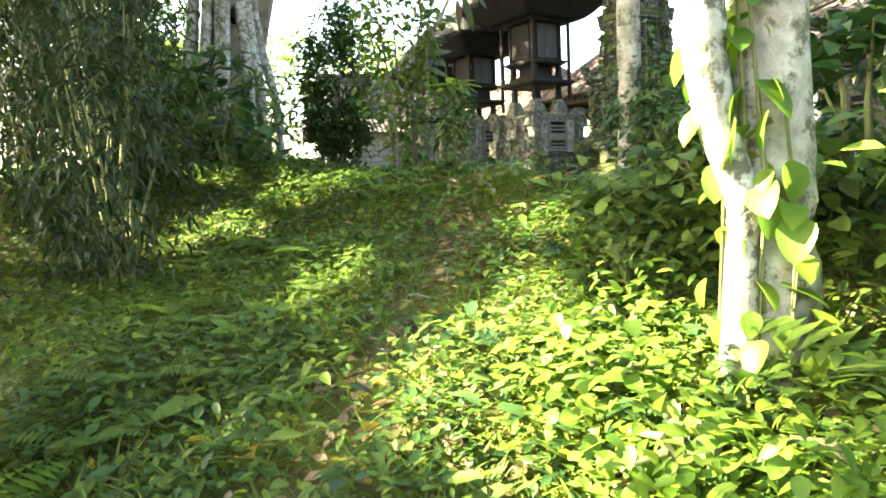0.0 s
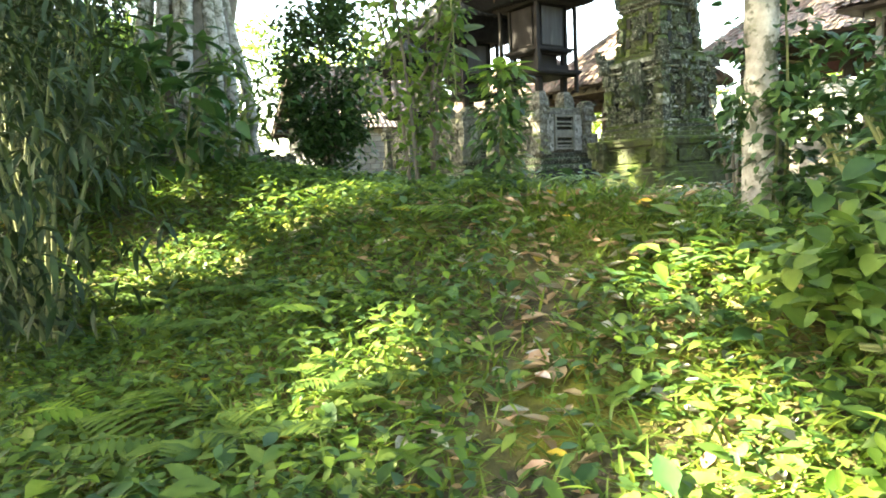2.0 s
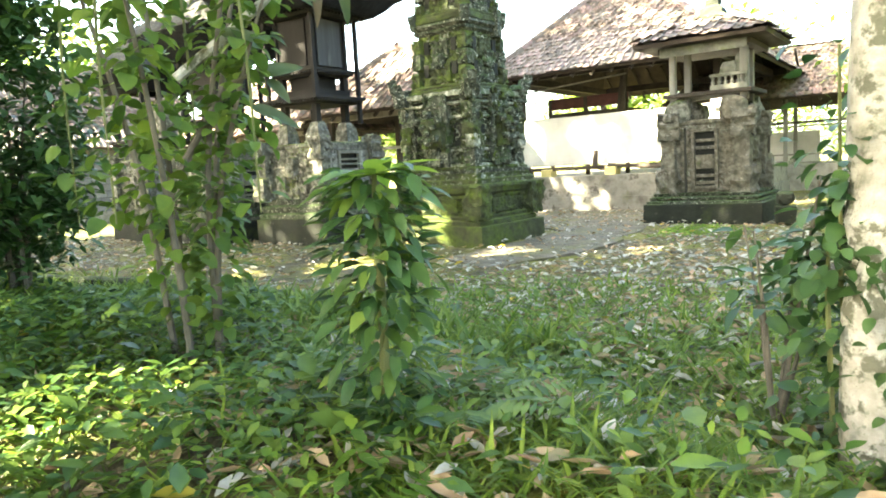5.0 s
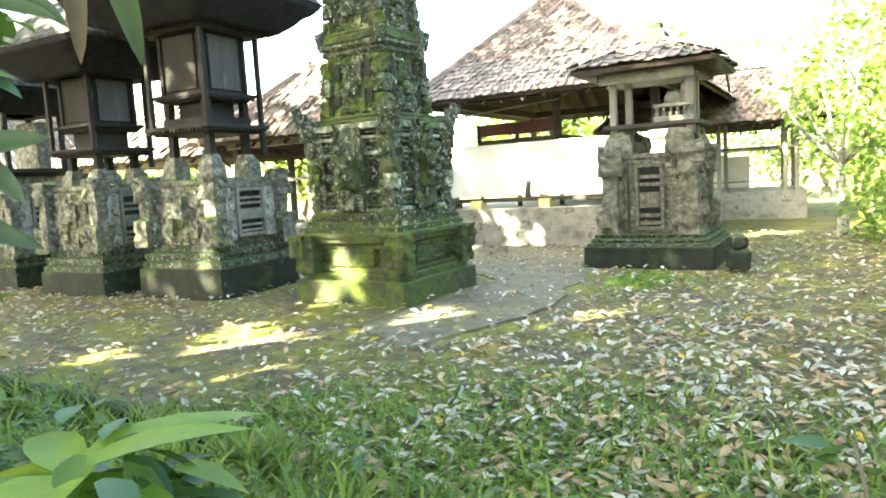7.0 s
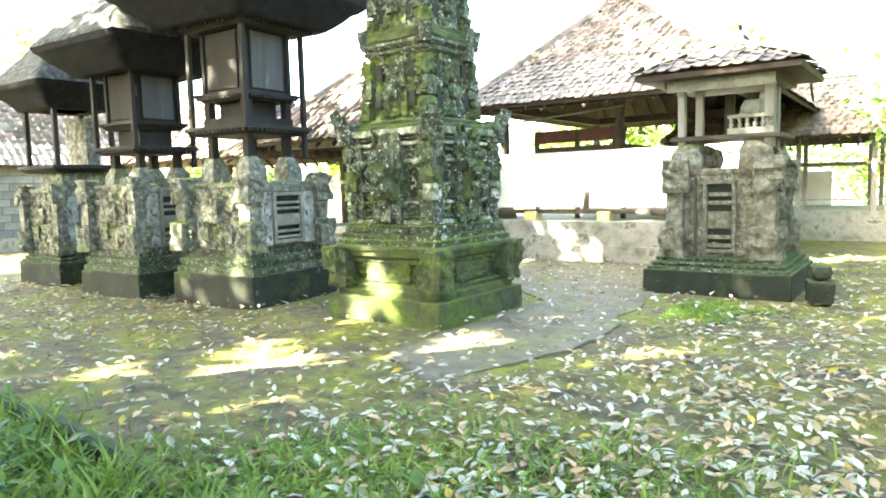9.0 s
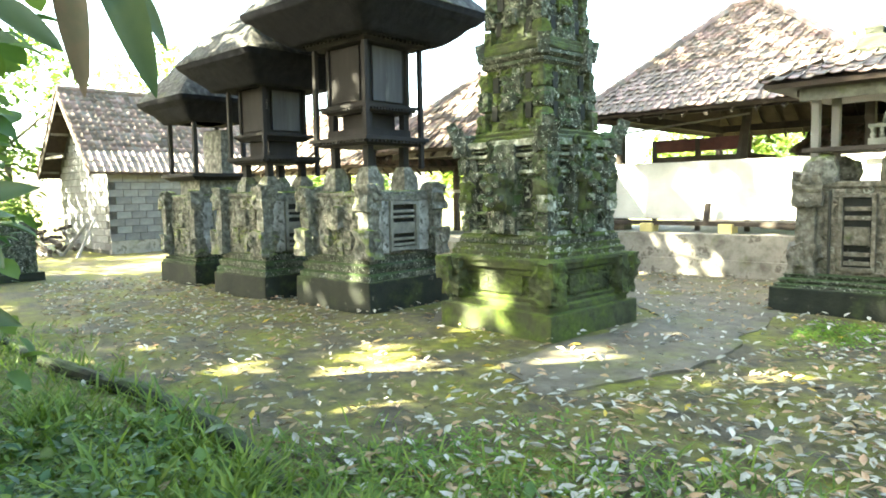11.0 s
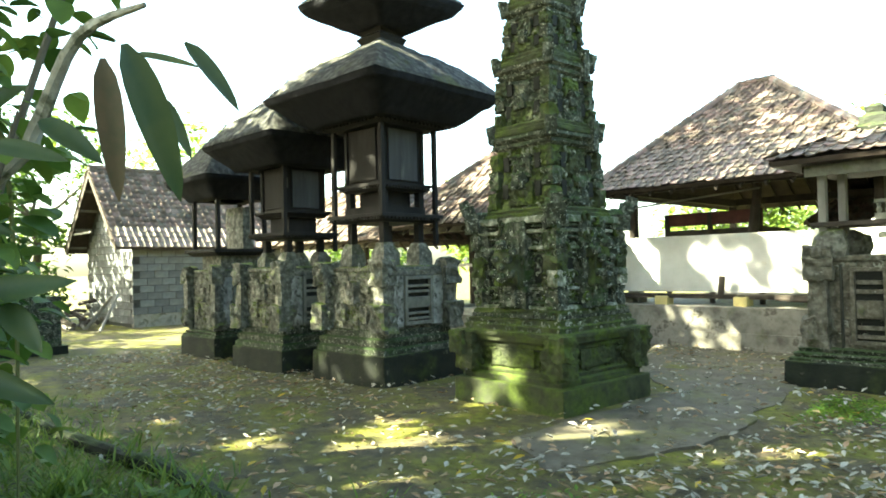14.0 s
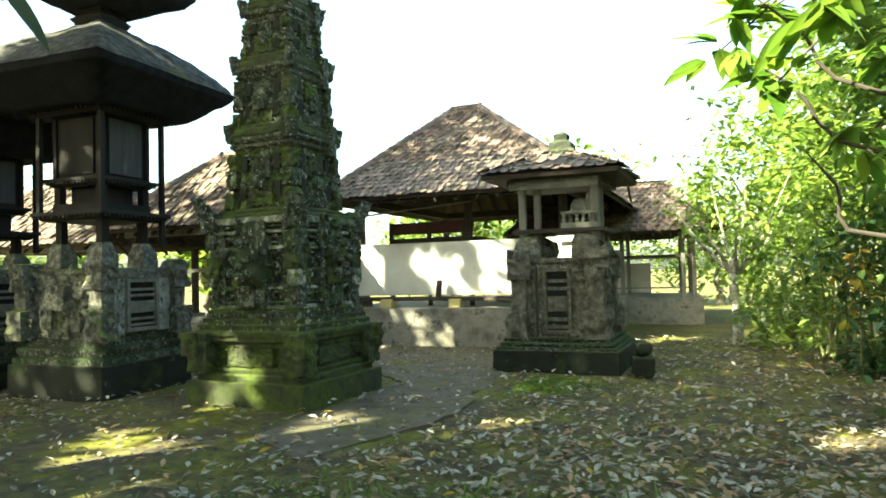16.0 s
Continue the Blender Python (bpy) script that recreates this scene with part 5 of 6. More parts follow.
# added out of view, its crown set where it shades the hall roof
tree(-14.5, -2.2, 12.5, 13.0, 4.4, 3600, 150, "unseen tall leaning tree added to shade the hall", r0=0.28, size=0.42, clumps=85, spread=0.5, lean=(2.6, 3.8))


# another unseen tree, added only to darken the yard's left end
tree(-14.9, -6.6, 6.0, 7.0, 3.0, 3000, 152, "unseen dense tree added to shade the far end of the yard", r0=0.2, size=0.34, clumps=80, spread=0.5)


def banyan():
    x, y = -6.5, -2.0
    z = float(ground_z(x, y))
    th = thing("banyan_tree", x, y, z, 0, "pale banyan with fused trunks and hanging aerial roots", "tree")
    r = random.Random(3)
    part("trunk", tubebm([(0, 0, -0.2), (0.05, 0.1, 1.2), (-0.05, 0.15, 2.6), (0.1, 0.1, 4.5), (0, 0, 6.5), (0, 0.1, 8.5)], [0.62, 0.46, 0.42, 0.38, 0.3, 0.15], 14), M_bark_d, th, "dark furrowed main trunk", smooth=True)
    for k in range(13):
        a = 2 * math.pi * k / 13 + r.uniform(-.2, .2)
        q = r.uniform(0.5, 0.85)
        s = 0.6 + 0.6 * r.random()
        part("aerial_root", tubebm([(q * s * math.cos(a), q * s * math.sin(a), -0.1), (q * 0.9 * math.cos(a), q * 0.9 * math.sin(a), 1.0), (q * 0.62 * math.cos(a + .15), q * 0.62 * math.sin(a + .15), 2.2), (q * 0.45 * math.cos(a + .3), q * 0.45 * math.sin(a + .3), 3.6), (0.25 * math.cos(a), 0.25 * math.sin(a), 5.2)],
             [0.10, 0.075, 0.085, 0.08, 0.06], 8), M_bark, th, "pale smooth aerial root", smooth=True)
    limbs(th, (0, 0, 4), (0, 0, 8), 9, 3.6, 0.12, 8, M_bark)
    sets = [leaf_cloud((0, 0, 9.6), (4.4, 4.4, 2.2), 4200, 90, 0.5, LEAF_OVAL, 0.4)]
    p, a, b, q, s = sets[0]
    k = in_shade(p + np.array((x, y, z)))
    v, f = scatter(LEAF_LOW, p[k], a[k], b[k], q[k], s[k])
    mesh_np("crown", v, f, L_mid, th)


banyan()


def bush(name, x, y, c, r, n_, clumps, spread, size, leaf, label, category="bush", shape=LEAF_OVAL, stems=5, pitch=(-0.8, 0.5), stem_mat=None, seed=0, shade=False, z=None):
    zg = float(ground_z(x, y)) if z is None else z
    th = thing(name, x, y, zg, 0, label, category)
    rr = random.Random(seed)
    for k in range(stems):
        a = rr.uniform(0, 6.28)
        e = Vector((c[0] + r[0] * 0.6 * math.cos(a), c[1] + r[1] * 0.6 * math.sin(a), c[2] + r[2] * rr.uniform(0, 0.7)))
        part("stem", tubebm([(rr.uniform(-.08, .08), rr.uniform(-.08, .08), -0.05), e * 0.5 + Vector((0, 0, 0.1)), e], [0.022, 0.016, 0.006], 6), stem_mat or M_stem, th)
    p, a, b, q, s = leaf_cloud(c, r, n_, clumps, spread, shape, size, pitch)
    lim = ground_z(p[:, 0] + x, p[:, 1] + y) - zg + 0.02
    p[:, 2] = np.maximum(p[:, 2], lim)
    if shade:
        k = in_shade(p + np.array((x, y, zg)))
        p, a, b, q, s = p[k], a[k], b[k], q[k], s[k]
    v, f = scatter(shape, p, a, b, q, s)
    mesh_np("foliage", v, f, leaf, th)
    return th


# thicket along the foot of the banyan, the canopy's shade put into its leaf colour
for k in range(13):
    x, y = -0.9 - 0.55 * k + U(-.2, .2), -3.35 - 0.03 * k + U(-.35, .35)
    bush("thicket_shrub", x, y, (0, 0, 0.9 + 0.16 * k), (0.62, 0.6, 0.9 + 0.19 * k), 1500, 60, 0.2, 0.15, L_shaded, "dense shrub with long drooping leaves coloured dark for shade", shape=LEAF_LONG, pitch=(-1.1, 0.2), seed=k, shade=True)
for k in range(7):
    x, y = -2.0 - 1.3 * k, -5.0 + U(-.4, .4)
    bush("thicket_shrub", x, y, (0, 0, 2.4), (1.1, 0.9, 2.5), 1800, 70, 0.3, 0.2, L_shaded, "tall shrub under the trees, leaves coloured dark for shade", shape=LEAF_LONG, pitch=(-1.1, 0.2), seed=40 + k, shade=True)
for k in range(5):
    bush("thicket_shrub", 1.2 + 0.75 * k, -4.1 + U(-.15, .15), (0, 0, 0.75), (0.55, 0.5, 0.8), 420, 26, 0.16, 0.17, L_mid, "green undergrowth shrub with oval leaves", seed=60 + k, shade=True)
bush("dark_shrub", -4.4, -0.62, (0, 0, 1.25), (0.50, 0.46, 1.2), 6500, 100, 0.13, 0.095, L_dark, "dark glossy small-leaved shrub", seed=70, stem_mat=M_bark_d)
for k, (x, y) in enumerate([(-3.0, -2.2), (-4.0, -1.7), (-4.9, -2.6), (-3.6, -2.8), (-8.6, -2.4), (-9.8, -1.9), (-11.5, -2.6), (-13.5, -2.4)]):
    bush("verge_shrub", x, y, (0, 0, 0.7), (0.6, 0.5, 0.75), 420, 26, 0.18, 0.2, (L_dark, L_mid)[k % 2], "shrub at the foot of the trees", shape=LEAF_LONG if k % 2 else LEAF_OVAL, seed=80 + k, shade=True)


def leafy_stem(th, pts, n_, size, leaf, shape, seed, name="leaves", pitch=(-0.9, 0.3), out=0.08, lo=0.1):
    """A stem with leaves set along it."""
    r = random.Random(seed)
    k = len(pts) - 1
    P, A, B, C, S = [], [], [], [], []
    for i in range(n_):
        t = r.uniform(lo, 1) * k
        j = min(int(t), k - 1)
        p = Vector(pts[j]).lerp(Vector(pts[j + 1]), t - j)
        a = r.uniform(0, 6.283)
        o = r.uniform(0.2, 1) * out
        P.append((p.x + o * math.cos(a), p.y + o * math.sin(a), p.z + r.uniform(-.03, .03)))
        A.append(a + r.uniform(-.5, .5))
        B.append(r.uniform(*pitch))
        C.append(r.uniform(-.5, .5))
        S.append(size * r.uniform(0.6, 1.25))
    v, f = scatter(shape, np.array(P), np.array(A), np.array(B), np.array(C), np.array(S))
    return mesh_np(name, v, f, leaf, th)


def vine_plant():
    x, y = -1.95, -0.38
    z = float(ground_z(x, y))
    th = thing("vine_shrub", x, y, z, 0, "tall shrub overgrown with hanging light green vines", "shrub")
    r = random.Random(12)
    for k in range(6):
        a, h = r.uniform(0, 6.28), r.uniform(1.7, 2.7)
        q = r.uniform(0.2, 0.5)
        pts = [(0.1 * math.cos(a), 0.1 * math.sin(a), -0.05), (q * 0.5 * math.cos(a), q * 0.5 * math.sin(a), h * 0.4), (q * math.cos(a), q * math.sin(a), h * 0.75), (q * 1.5 * math.cos(a), q * 1.5 * math.sin(a), h)]
        part("stem", tubebm(pts, [0.018, 0.014, 0.010, 0.006], 7), M_bark_d, th)
        leafy_stem(th, pts, 170, 0.075, L_bright if k % 3 == 0 else L_mid, LEAF_HEART, 200 + k, out=0.13)
    for k in range(5):
        a = r.uniform(0, 6.28)
        c, s = math.cos(a) * 0.4, math.sin(a) * 0.4
        pts = [(0, 0, 2.2 + 0.1 * k), (c * 0.6, s * 0.6, 2.3), (c, s, 1.6), (c * 1.05, s * 1.05, 0.7)]
        part("vine", tubebm(pts, [0.01, 0.009, 0.007, 0.004], 5), M_stem, th)
        leafy_stem(th, pts, 130, 0.075, L_mid, LEAF_HEART, 220 + k, out=0.12)
    # the branch that reaches out over the yard's corner with large hanging strap leaves
    q = lambda x_, y_, z_: Vector((x_ - x, y_ - y, z_ - z))
    part("branch", tubebm([(0.02, 0.02, 1.3), q(-1.75, -0.03, 1.80), q(-1.70, 0.02, 1.88), q(-1.58, 0.10, 2.07), q(-1.45, 0.22, 2.12)], [0.024, 0.022, 0.018, 0.014, 0.006], 8), M_bark, th, "thin pale branch with large leaves")
    part("branch", tubebm([(0.02, 0.0, 0.9), q(-1.8, -0.2, 1.45), q(-1.62, -0.12, 1.5)], [0.018, 0.013, 0.006], 7), M_bark_d, th)
    straps = (((-1.55, 0.145, 2.02), (-1.58, 0.181, 1.7), 0.22, 1), ((-1.49, 0.181, 2.04), (-1.51, 0.309, 1.7), 0.26, 0), ((-1.65, 0.281, 1.97), (-1.62, 0.352, 1.82), 0.26, 0), ((-1.42, 0.295, 2.04), (-1.39, 0.409, 1.9), 0.26, 0),
              ((-1.49, 0.202, 2.02), (-1.43, 0.331, 2), 0.16, 0), ((-1.46, -0.069, 1.79), (-1.41, 0.066, 1.77), 0.34, 0), ((-1.65, -0.148, 1.48), (-1.59, 0.088, 1.53), 0.30, 0), ((-1.65, -0.162, 1.35), (-1.58, 0.045, 1.26), 0.30, 0),
              ((-1.69, -0.048, 1.47), (-1.62, 0.023, 1.37), 0.5, 0), ((-1.62, 0.023, 1.88), (-1.56, 0.145, 1.79), 0.4, 0), ((-1.76, -0.177, 1.85), (-1.68, -0.005, 1.98), 0.34, 0), ((-1.76, -0.219, 1.67), (-1.66, -0.034, 1.64), 0.36, 0))
    for a, b, wd, dry in straps:
        a, b = q(*a), q(*b)
        X = (b - a).normalized()
        Z = (Vector((0.9, -0.1, 0.35)) - X * X.dot(Vector((0.9, -0.1, 0.35)))).normalized()
        Y = Z.cross(X)
        sv, sf = leaf_shape(wd * 0.82, 0.10, 0.30, 8, 0.85)
        L = (b - a).length
        v = np.array(a) + L * (sv[:, :1] * np.array(X) + sv[:, 1:2] * np.array(Y) + sv[:, 2:3] * np.array(Z))
        tagged(mesh_np("strap_leaf", v, sf, L_brown if dry else L_strap, th, smooth=True), "browned hanging leaf" if dry else "long dark glossy hanging leaf")


vine_plant()


def sapling():
    x, y = -0.66, -0.27
    z = float(ground_z(x, y))
    th = thing("sapling", x, y, z, 0, "sapling wrapped in climbing leaves with a bright top whorl", "sapling")
    pts = [(0, 0, -0.05), (0.02, 0.0, 0.36), (-0.01, 0.02, 0.62), (0.0, 0.02, 0.86)]
    part("stem", tubebm(pts, [0.02, 0.017, 0.013, 0.008], 8), M_stem, th)
    leafy_stem(th, pts, 460, 0.085, L_dark, LEAF_OVAL, 31, "climbing_leaves", out=0.17, lo=0.0)
    leafy_stem(th, pts, 130, 0.09, L_mid, LEAF_OVAL, 32, "leaves", out=0.19, lo=0.0)
    n_ = 9
    sh = leaf_shape(0.34, 0.2, 0.14, 5)
    for k in range(n_):
        v, f = scatter(sh, np.array([(0, 0.02, 0.84)]), np.array([k * 6.283 / n_ + 0.2]), U(-0.25, 0.35, 1), np.zeros(1), U(0.2, 0.3, 1))
        tagged(mesh_np("top_leaf", v, f, L_bright, th), "bright green long leaf of the top whorl")


sapling()


def lobed_shrub():
    x, y = 0.08, 0.98
    z = float(ground_z(x, y))
    th = thing("young_shrub", x, y, z, 0, "thin-stemmed shrub with few large dark leaves", "shrub")
    r = random.Random(4)
    for k in range(5):
        a = r.uniform(0, 6.28)
        pts = [(0, 0, -0.05), (0.1 * math.cos(a), 0.1 * math.sin(a), 0.4), (0.22 * math.cos(a), 0.22 * math.sin(a), r.uniform(0.7, 1.0))]
        part("stem", tubebm(pts, [0.011, 0.008, 0.004], 6), M_bark_d, th)
        leafy_stem(th, pts, 18, 0.105, L_dark, LEAF_OVAL, 60 + k, out=0.1, lo=0.55)


lobed_shrub()


def slim_tree():
    x, y = 0.46, 0.80
    z = float(ground_z(x, y))
    th = thing("slim_tree", x, y, z, 0, "slender pale lichen-spotted tree with ivy at its foot", "tree")
    part("trunk", tubebm([(0.02, 0, -0.2), (0, 0, 0.8), (0.02, -0.01, 1.8), (0, 0, 3.0), (0.05, 0.05, 5.0), (0, 0.1, 7.0)], [0.125, 0.092, 0.086, 0.083, 0.07, 0.05], 16), M_bark, th, "pale lichen-spotted trunk", smooth=True)
    limbs(th, (0, 0, 4.6), (0, 0.1, 6.8), 5, 1.6, 0.03, 9, M_bark)
    p, a, b, q, s = leaf_cloud((0, 0, 7.2), (2.0, 2.0, 1.0), 1300, 40, 0.35, LEAF_OVAL, 0.3)
    k = in_shade(p + np.array((x, y, z)))
    v, f = scatter(LEAF_LOW, p[k], a[k], b[k], q[k], s[k])
    mesh_np("crown", v, f, L_mid, th)
    for k in range(7):
        a0 = -0.4 + 0.55 * k
        pts = [(0.13 * math.cos(a0), 0.13 * math.sin(a0), 0), (0.14 * math.cos(a0 + .3), 0.14 * math.sin(a0 + .3), 0.6), (0.13 * math.cos(a0 + .5), 0.13 * math.sin(a0 + .5), 0.75 + 0.3 * (k % 3))]
        part("ivy_stem", tubebm(pts, [0.01, 0.008, 0.005], 5), M_stem, th)
        leafy_stem(th, pts, 150, 0.065, L_dark, LEAF_HEART, 400 + k, "ivy_leaves", out=0.17, lo=0.0)


slim_tree()


def vine_tree():
    x, y = 3.14, -0.41
    z = float(ground_z(x, y))
    th = thing("vine_tree", x, y, z, 0, "pale lichen-mottled tree with a leaning stem and climbing vines", "tree")
    part("trunk", tubebm([(0, 0, -0.2), (0.0, 0.02, 0.6), (-0.02, 0.0, 1.3), (0.0, 0.02, 2.4), (0.1, 0.1, 4.5), (0.1, 0.1, 6.5)], [0.19, 0.15, 0.145, 0.14, 0.12, 0.07], 18), M_bark, th, "pale mottled trunk", smooth=True)
    part("leaning_stem", tubebm([(0.05, -0.18, -0.1), (0.05, -0.16, 0.3), (0.04, -0.15, 0.62), (0.01, -0.24, 0.93), (0.0, -0.30, 1.45), (-0.02, -0.34, 2.2), (-0.05, -0.42, 3.5)], [0.075, 0.062, 0.058, 0.068, 0.085, 0.08, 0.05], 12), M_bark, th, "smooth pale leaning stem", smooth=True)
    limbs(th, (0.1, 0.1, 4.0), (0.1, 0.1, 6.4), 5, 1.8, 0.04, 19, M_bark)
    p, a, b, q, s = leaf_cloud((0.1, 0.3, 7.0), (2.2, 2.2, 1.0), 1300, 40, 0.35, LEAF_OVAL, 0.3)
    k = in_shade(p + np.array((x, y, z)))
    v, f = scatter(LEAF_LOW, p[k], a[k], b[k], q[k], s[k])
    mesh_np("crown", v, f, L_mid, th)
    for k, (a0, n_, h) in enumerate(((4.9, 26, 1.7), (5.3, 18, 1.3), (4.4, 16, 1.5), (5.9, 14, 1.0))):
        pts = [(0.18 * math.cos(a0), 0.18 * math.sin(a0), 0), (0.17 * math.cos(a0 + .2), 0.17 * math.sin(a0 + .2), h * 0.5), (0.17 * math.cos(a0 - .1), 0.17 * math.sin(a0 - .1), h)]
        part("vine", tubebm(pts, [0.012, 0.010, 0.006], 6), M_stem, th)
        leafy_stem(th, pts, n_, 0.15, L_bright, LEAF_HEART, 500 + k, "vine_leaves", out=0.08, lo=0.05, pitch=(-1.3, -0.3))


vine_tree()

# undergrowth on the bank beside the vine-clad tree
for k, (x, y, h, sz, lf) in enumerate([(2.0, 0.3, 0.55, 0.15, L_mid), (1.5, 0.55, 0.6, 0.16, L_dark), (1.1, 0.75, 0.7, 0.14, L_dark), (2.6, 0.2, 0.6, 0.16, L_mid), (3.6, 0.1, 0.9, 0.2, L_bright), (4.1, -0.1, 0.9, 0.2, L_bright),
                                       (3.3, 0.6, 1.2, 0.2, L_mid), (2.4, 0.9, 1.0, 0.18, L_dark), (4.0, 0.8, 1.6, 0.2, L_mid), (1.6, 1.2, 0.9, 0.16, L_dark), (0.85, 1.0, 0.9, 0.14, L_dark), (3.0, -1.0, 0.2, 0.10, L_bright), (2.6, -0.7, 0.24, 0.10, L_bright),
                                       (3.6, -1.1, 0.2, 0.10, L_bright), (2.2, -0.35, 0.3, 0.11, L_mid), (1.9, -0.15, 0.36, 0.13, L_mid), (3.9, -0.8, 0.26, 0.11, L_bright)]):
    bush("bank_shrub", x, y, (0, 0, h * 0.6), (0.32, 0.32, h * 0.65), 420, 26, 0.10, sz * 0.62, lf, "leafy undergrowth plant on the bank", "plant", shape=LEAF_HEART if k % 2 else LEAF_OVAL, seed=600 + k, stems=4)

# the wall of green behind: taller growth on the bank's far side
for k in range(8):
    bush("hedge_shrub", 1.5 + 0.9 * k, 2.6 + U(-.3, .3) + 0.15 * k, (0, 0, 1.4), (0.8, 0.7, 1.5), 700, 40, 0.24, 0.2, (L_mid, L_dark)[k % 2], "tall dense hedge shrub", seed=700 + k)


def fern(x, y, rz, n_, length, seed, leaf, label="green fern with arching toothed fronds"):
    z = float(ground_z(x, y))
    th = thing("fern", x, y, z, rz, label, "fern", "ferns on the bank")
    r = random.Random(seed)
    sh = leaf_shape(0.26, 0.1, 0.1, 2)
    for k in range(n_):
        a = 2 * math.pi * k / n_ + r.uniform(-.3, .3)
        L = length * r.uniform(0.75, 1.15)
        P, A, B, S = [], [], [], []
        m_ = 15
        for i in range(1, m_):
            t = i / m_
            d, h = L * 0.85 * t, L * (0.75 * t - 0.55 * t * t)
            w = L * 0.26 * math.sin(math.pi * min(1, 0.12 + t * 0.9)) + 0.01
            for s in (-1, 1):
                P.append((d * math.cos(a), d * math.sin(a), h + 0.03))
                A.append(a + s * 1.25)
                B.append(-0.1)
                S.append(w)
        v, f = scatter(sh, np.array(P), np.array(A), np.array(B), np.zeros(len(P)), np.array(S))
        mesh_np("frond", v, f, leaf, th)


for k, (x, y, n_, l_) in enumerate([(-0.04, -1.6, 5, 0.5), (0.7, -2.35, 6, 0.5), (1.3, -2.75, 6, 0.5), (0.2, -2.6, 6, 0.45), (-0.5, -2.2, 6, 0.45), (1.9, -2.9, 6, 0.5), (2.9, -3.1, 6, 0.5), (3.4, -2.72, 5, 0.42), (-1.2, -2.4, 6, 0.5), (2.4, -3.3, 6, 0.5),
                                     (0.9, -1.95, 5, 0.4), (1.6, -2.3, 5, 0.38), (-0.3, -0.75, 5, 0.42), (-0.45, -0.1, 5, 0.4), (3.8, -0.2, 7, 0.8), (4.2, 0.2, 7, 0.9), (4.3, -3.3, 6, 0.6), (-0.8, -1.9, 5, 0.4), (2.35, -0.95, 5, 0.35), (0.78, -1.66, 4, 0.36)]):
    fern(x, y, 37 * k, n_ + 1, l_ * 1.05, 900 + k, L_bright if k % 3 == 0 else L_mid)


# ---- ground cover on the bank ----
def cover():
    def area(n_, x0, x1, y0, y1):
        x, y = U(x0, x1, n_), U(y0, y1, n_)
        return x, y

    def worn(x, y):
        """How bare the trodden way is."""
        t = np.clip((x - 0.2) / 5.0, 0, 1)
        c = -0.45 - 1.75 * np.clip(t * 1.8, 0, 1)
        return np.exp(-((y - c) / 0.28) ** 2) * (x > -0.3)
    n_ = 135000
    x, y = area(n_, -4.5, 5.8, -4.6, 2.6)
    edge = np.where(x > -2.5, 1.35 - 0.30 * (x + 2.5), 1.0 + 0.16 * (x + 4))
    near = 1 - 0.85 * worn(x, y)
    keep = (y < edge + np.abs(rng.normal(size=n_)) * 0.5 * (x > -2.5)) & (U(0, 1, n_) < near)
    patch = np.array([noise.noise(Vector((a * 0.9, b * 0.9, 5))) for a, b in zip(x, y)])
    keep &= U(-0.9, 0.5, n_) < patch + 0.35
    lawn = (y > -0.30 - 0.30 * (x + 0.5)) & (x < 1.0)
    keep &= ~lawn | (U(0, 1, n_) < 0.16)
    x, y, patch = x[keep], y[keep], patch[keep]
    h = U(0.02, 0.14, len(x)) * (1.15 + patch)
    z = ground_z(x, y) + h
    for name, lf, sel, sz in (("ground_cover", L_mid, 0, 0.052), ("ground_cover", L_dark, 1, 0.056), ("ground_cover", L_bright, 2, 0.048)):
        k = (rng.integers(0, 7, len(x)) + (patch > 0.1)) % 7
        k = {0: k < 4, 1: (k == 4) | (k == 5), 2: k == 6}[sel]
        p = np.stack([x, y, z], -1)[k]
        m_ = len(p)
        v, f = scatter(LEAF_LOW, p, U(0, 6.283, m_), U(-0.5, 0.6, m_), U(-0.5, 0.5, m_), sz * np.exp(rng.normal(0, 0.38, m_)))
        tagged(mesh_np(name, v, f, lf), ("mid-green", "dark green", "bright green")[sel] + " low leafy plants covering the bank", "ground cover", kind="stuff")
    # grass
    n_ = 110000
    x, y = area(n_, -9.5, 5.5, -4.0, 3.8)
    edge = np.where(x > -4.0, np.minimum(1.5 + 0.8 * (x + 4), 3.1), 0.9 + 0.16 * (x + 4))
    keep = (y < edge + rng.normal(size=n_) * 0.35) & (U(0, 1, n_) < 1 - 0.6 * worn(x, y))
    x, y = x[keep], y[keep]
    m_ = len(x)
    v, f = scatter(BLADE, np.stack([x, y, ground_z(x, y) - 0.01], -1), U(0, 6.283, m_), U(0.35, 1.35, m_), U(-.3, .3, m_), U(0.05, 0.20, m_))
    tagged(mesh_np("grass", v, f, L_grass), "green grass blades on the bank and verge", "grass", kind="stuff")
    n_ = 100000
    x, y = area(n_, -4.2, 1.0, -0.6, 3.2)
    keep = (y > -0.45 - 0.30 * (x + 0.5)) & (y < 2.3 + 0.35 * x + rng.normal(size=n_) * 0.4)
    x, y = x[keep], y[keep]
    m_ = len(x)
    v, f = scatter(leaf_shape(0.11, 0.4, 0.2, 2), np.stack([x, y, ground_z(x, y) - 0.005], -1), U(0, 6.283, m_), U(0.2, 1.1, m_), U(-.4, .4, m_), U(0.04, 0.12, m_))
    tagged(mesh_np("short_grass", v, f, L_grass), "short trodden grass at the yard's edge", "grass", kind="stuff")
    # tall tufts along the kerb and low green patch by the path
    cx = np.concatenate([U(-6.5, -2.2, 30), U(-5.0, -1.2, 110)])
    P = []
    for i, a in enumerate(cx):
        b = 0.95 + 0.15 * (a + 4.5) + (U(-.12, .1) if i < 30 else U(-0.9, 0.0))
        m_ = int(U(8, 22))
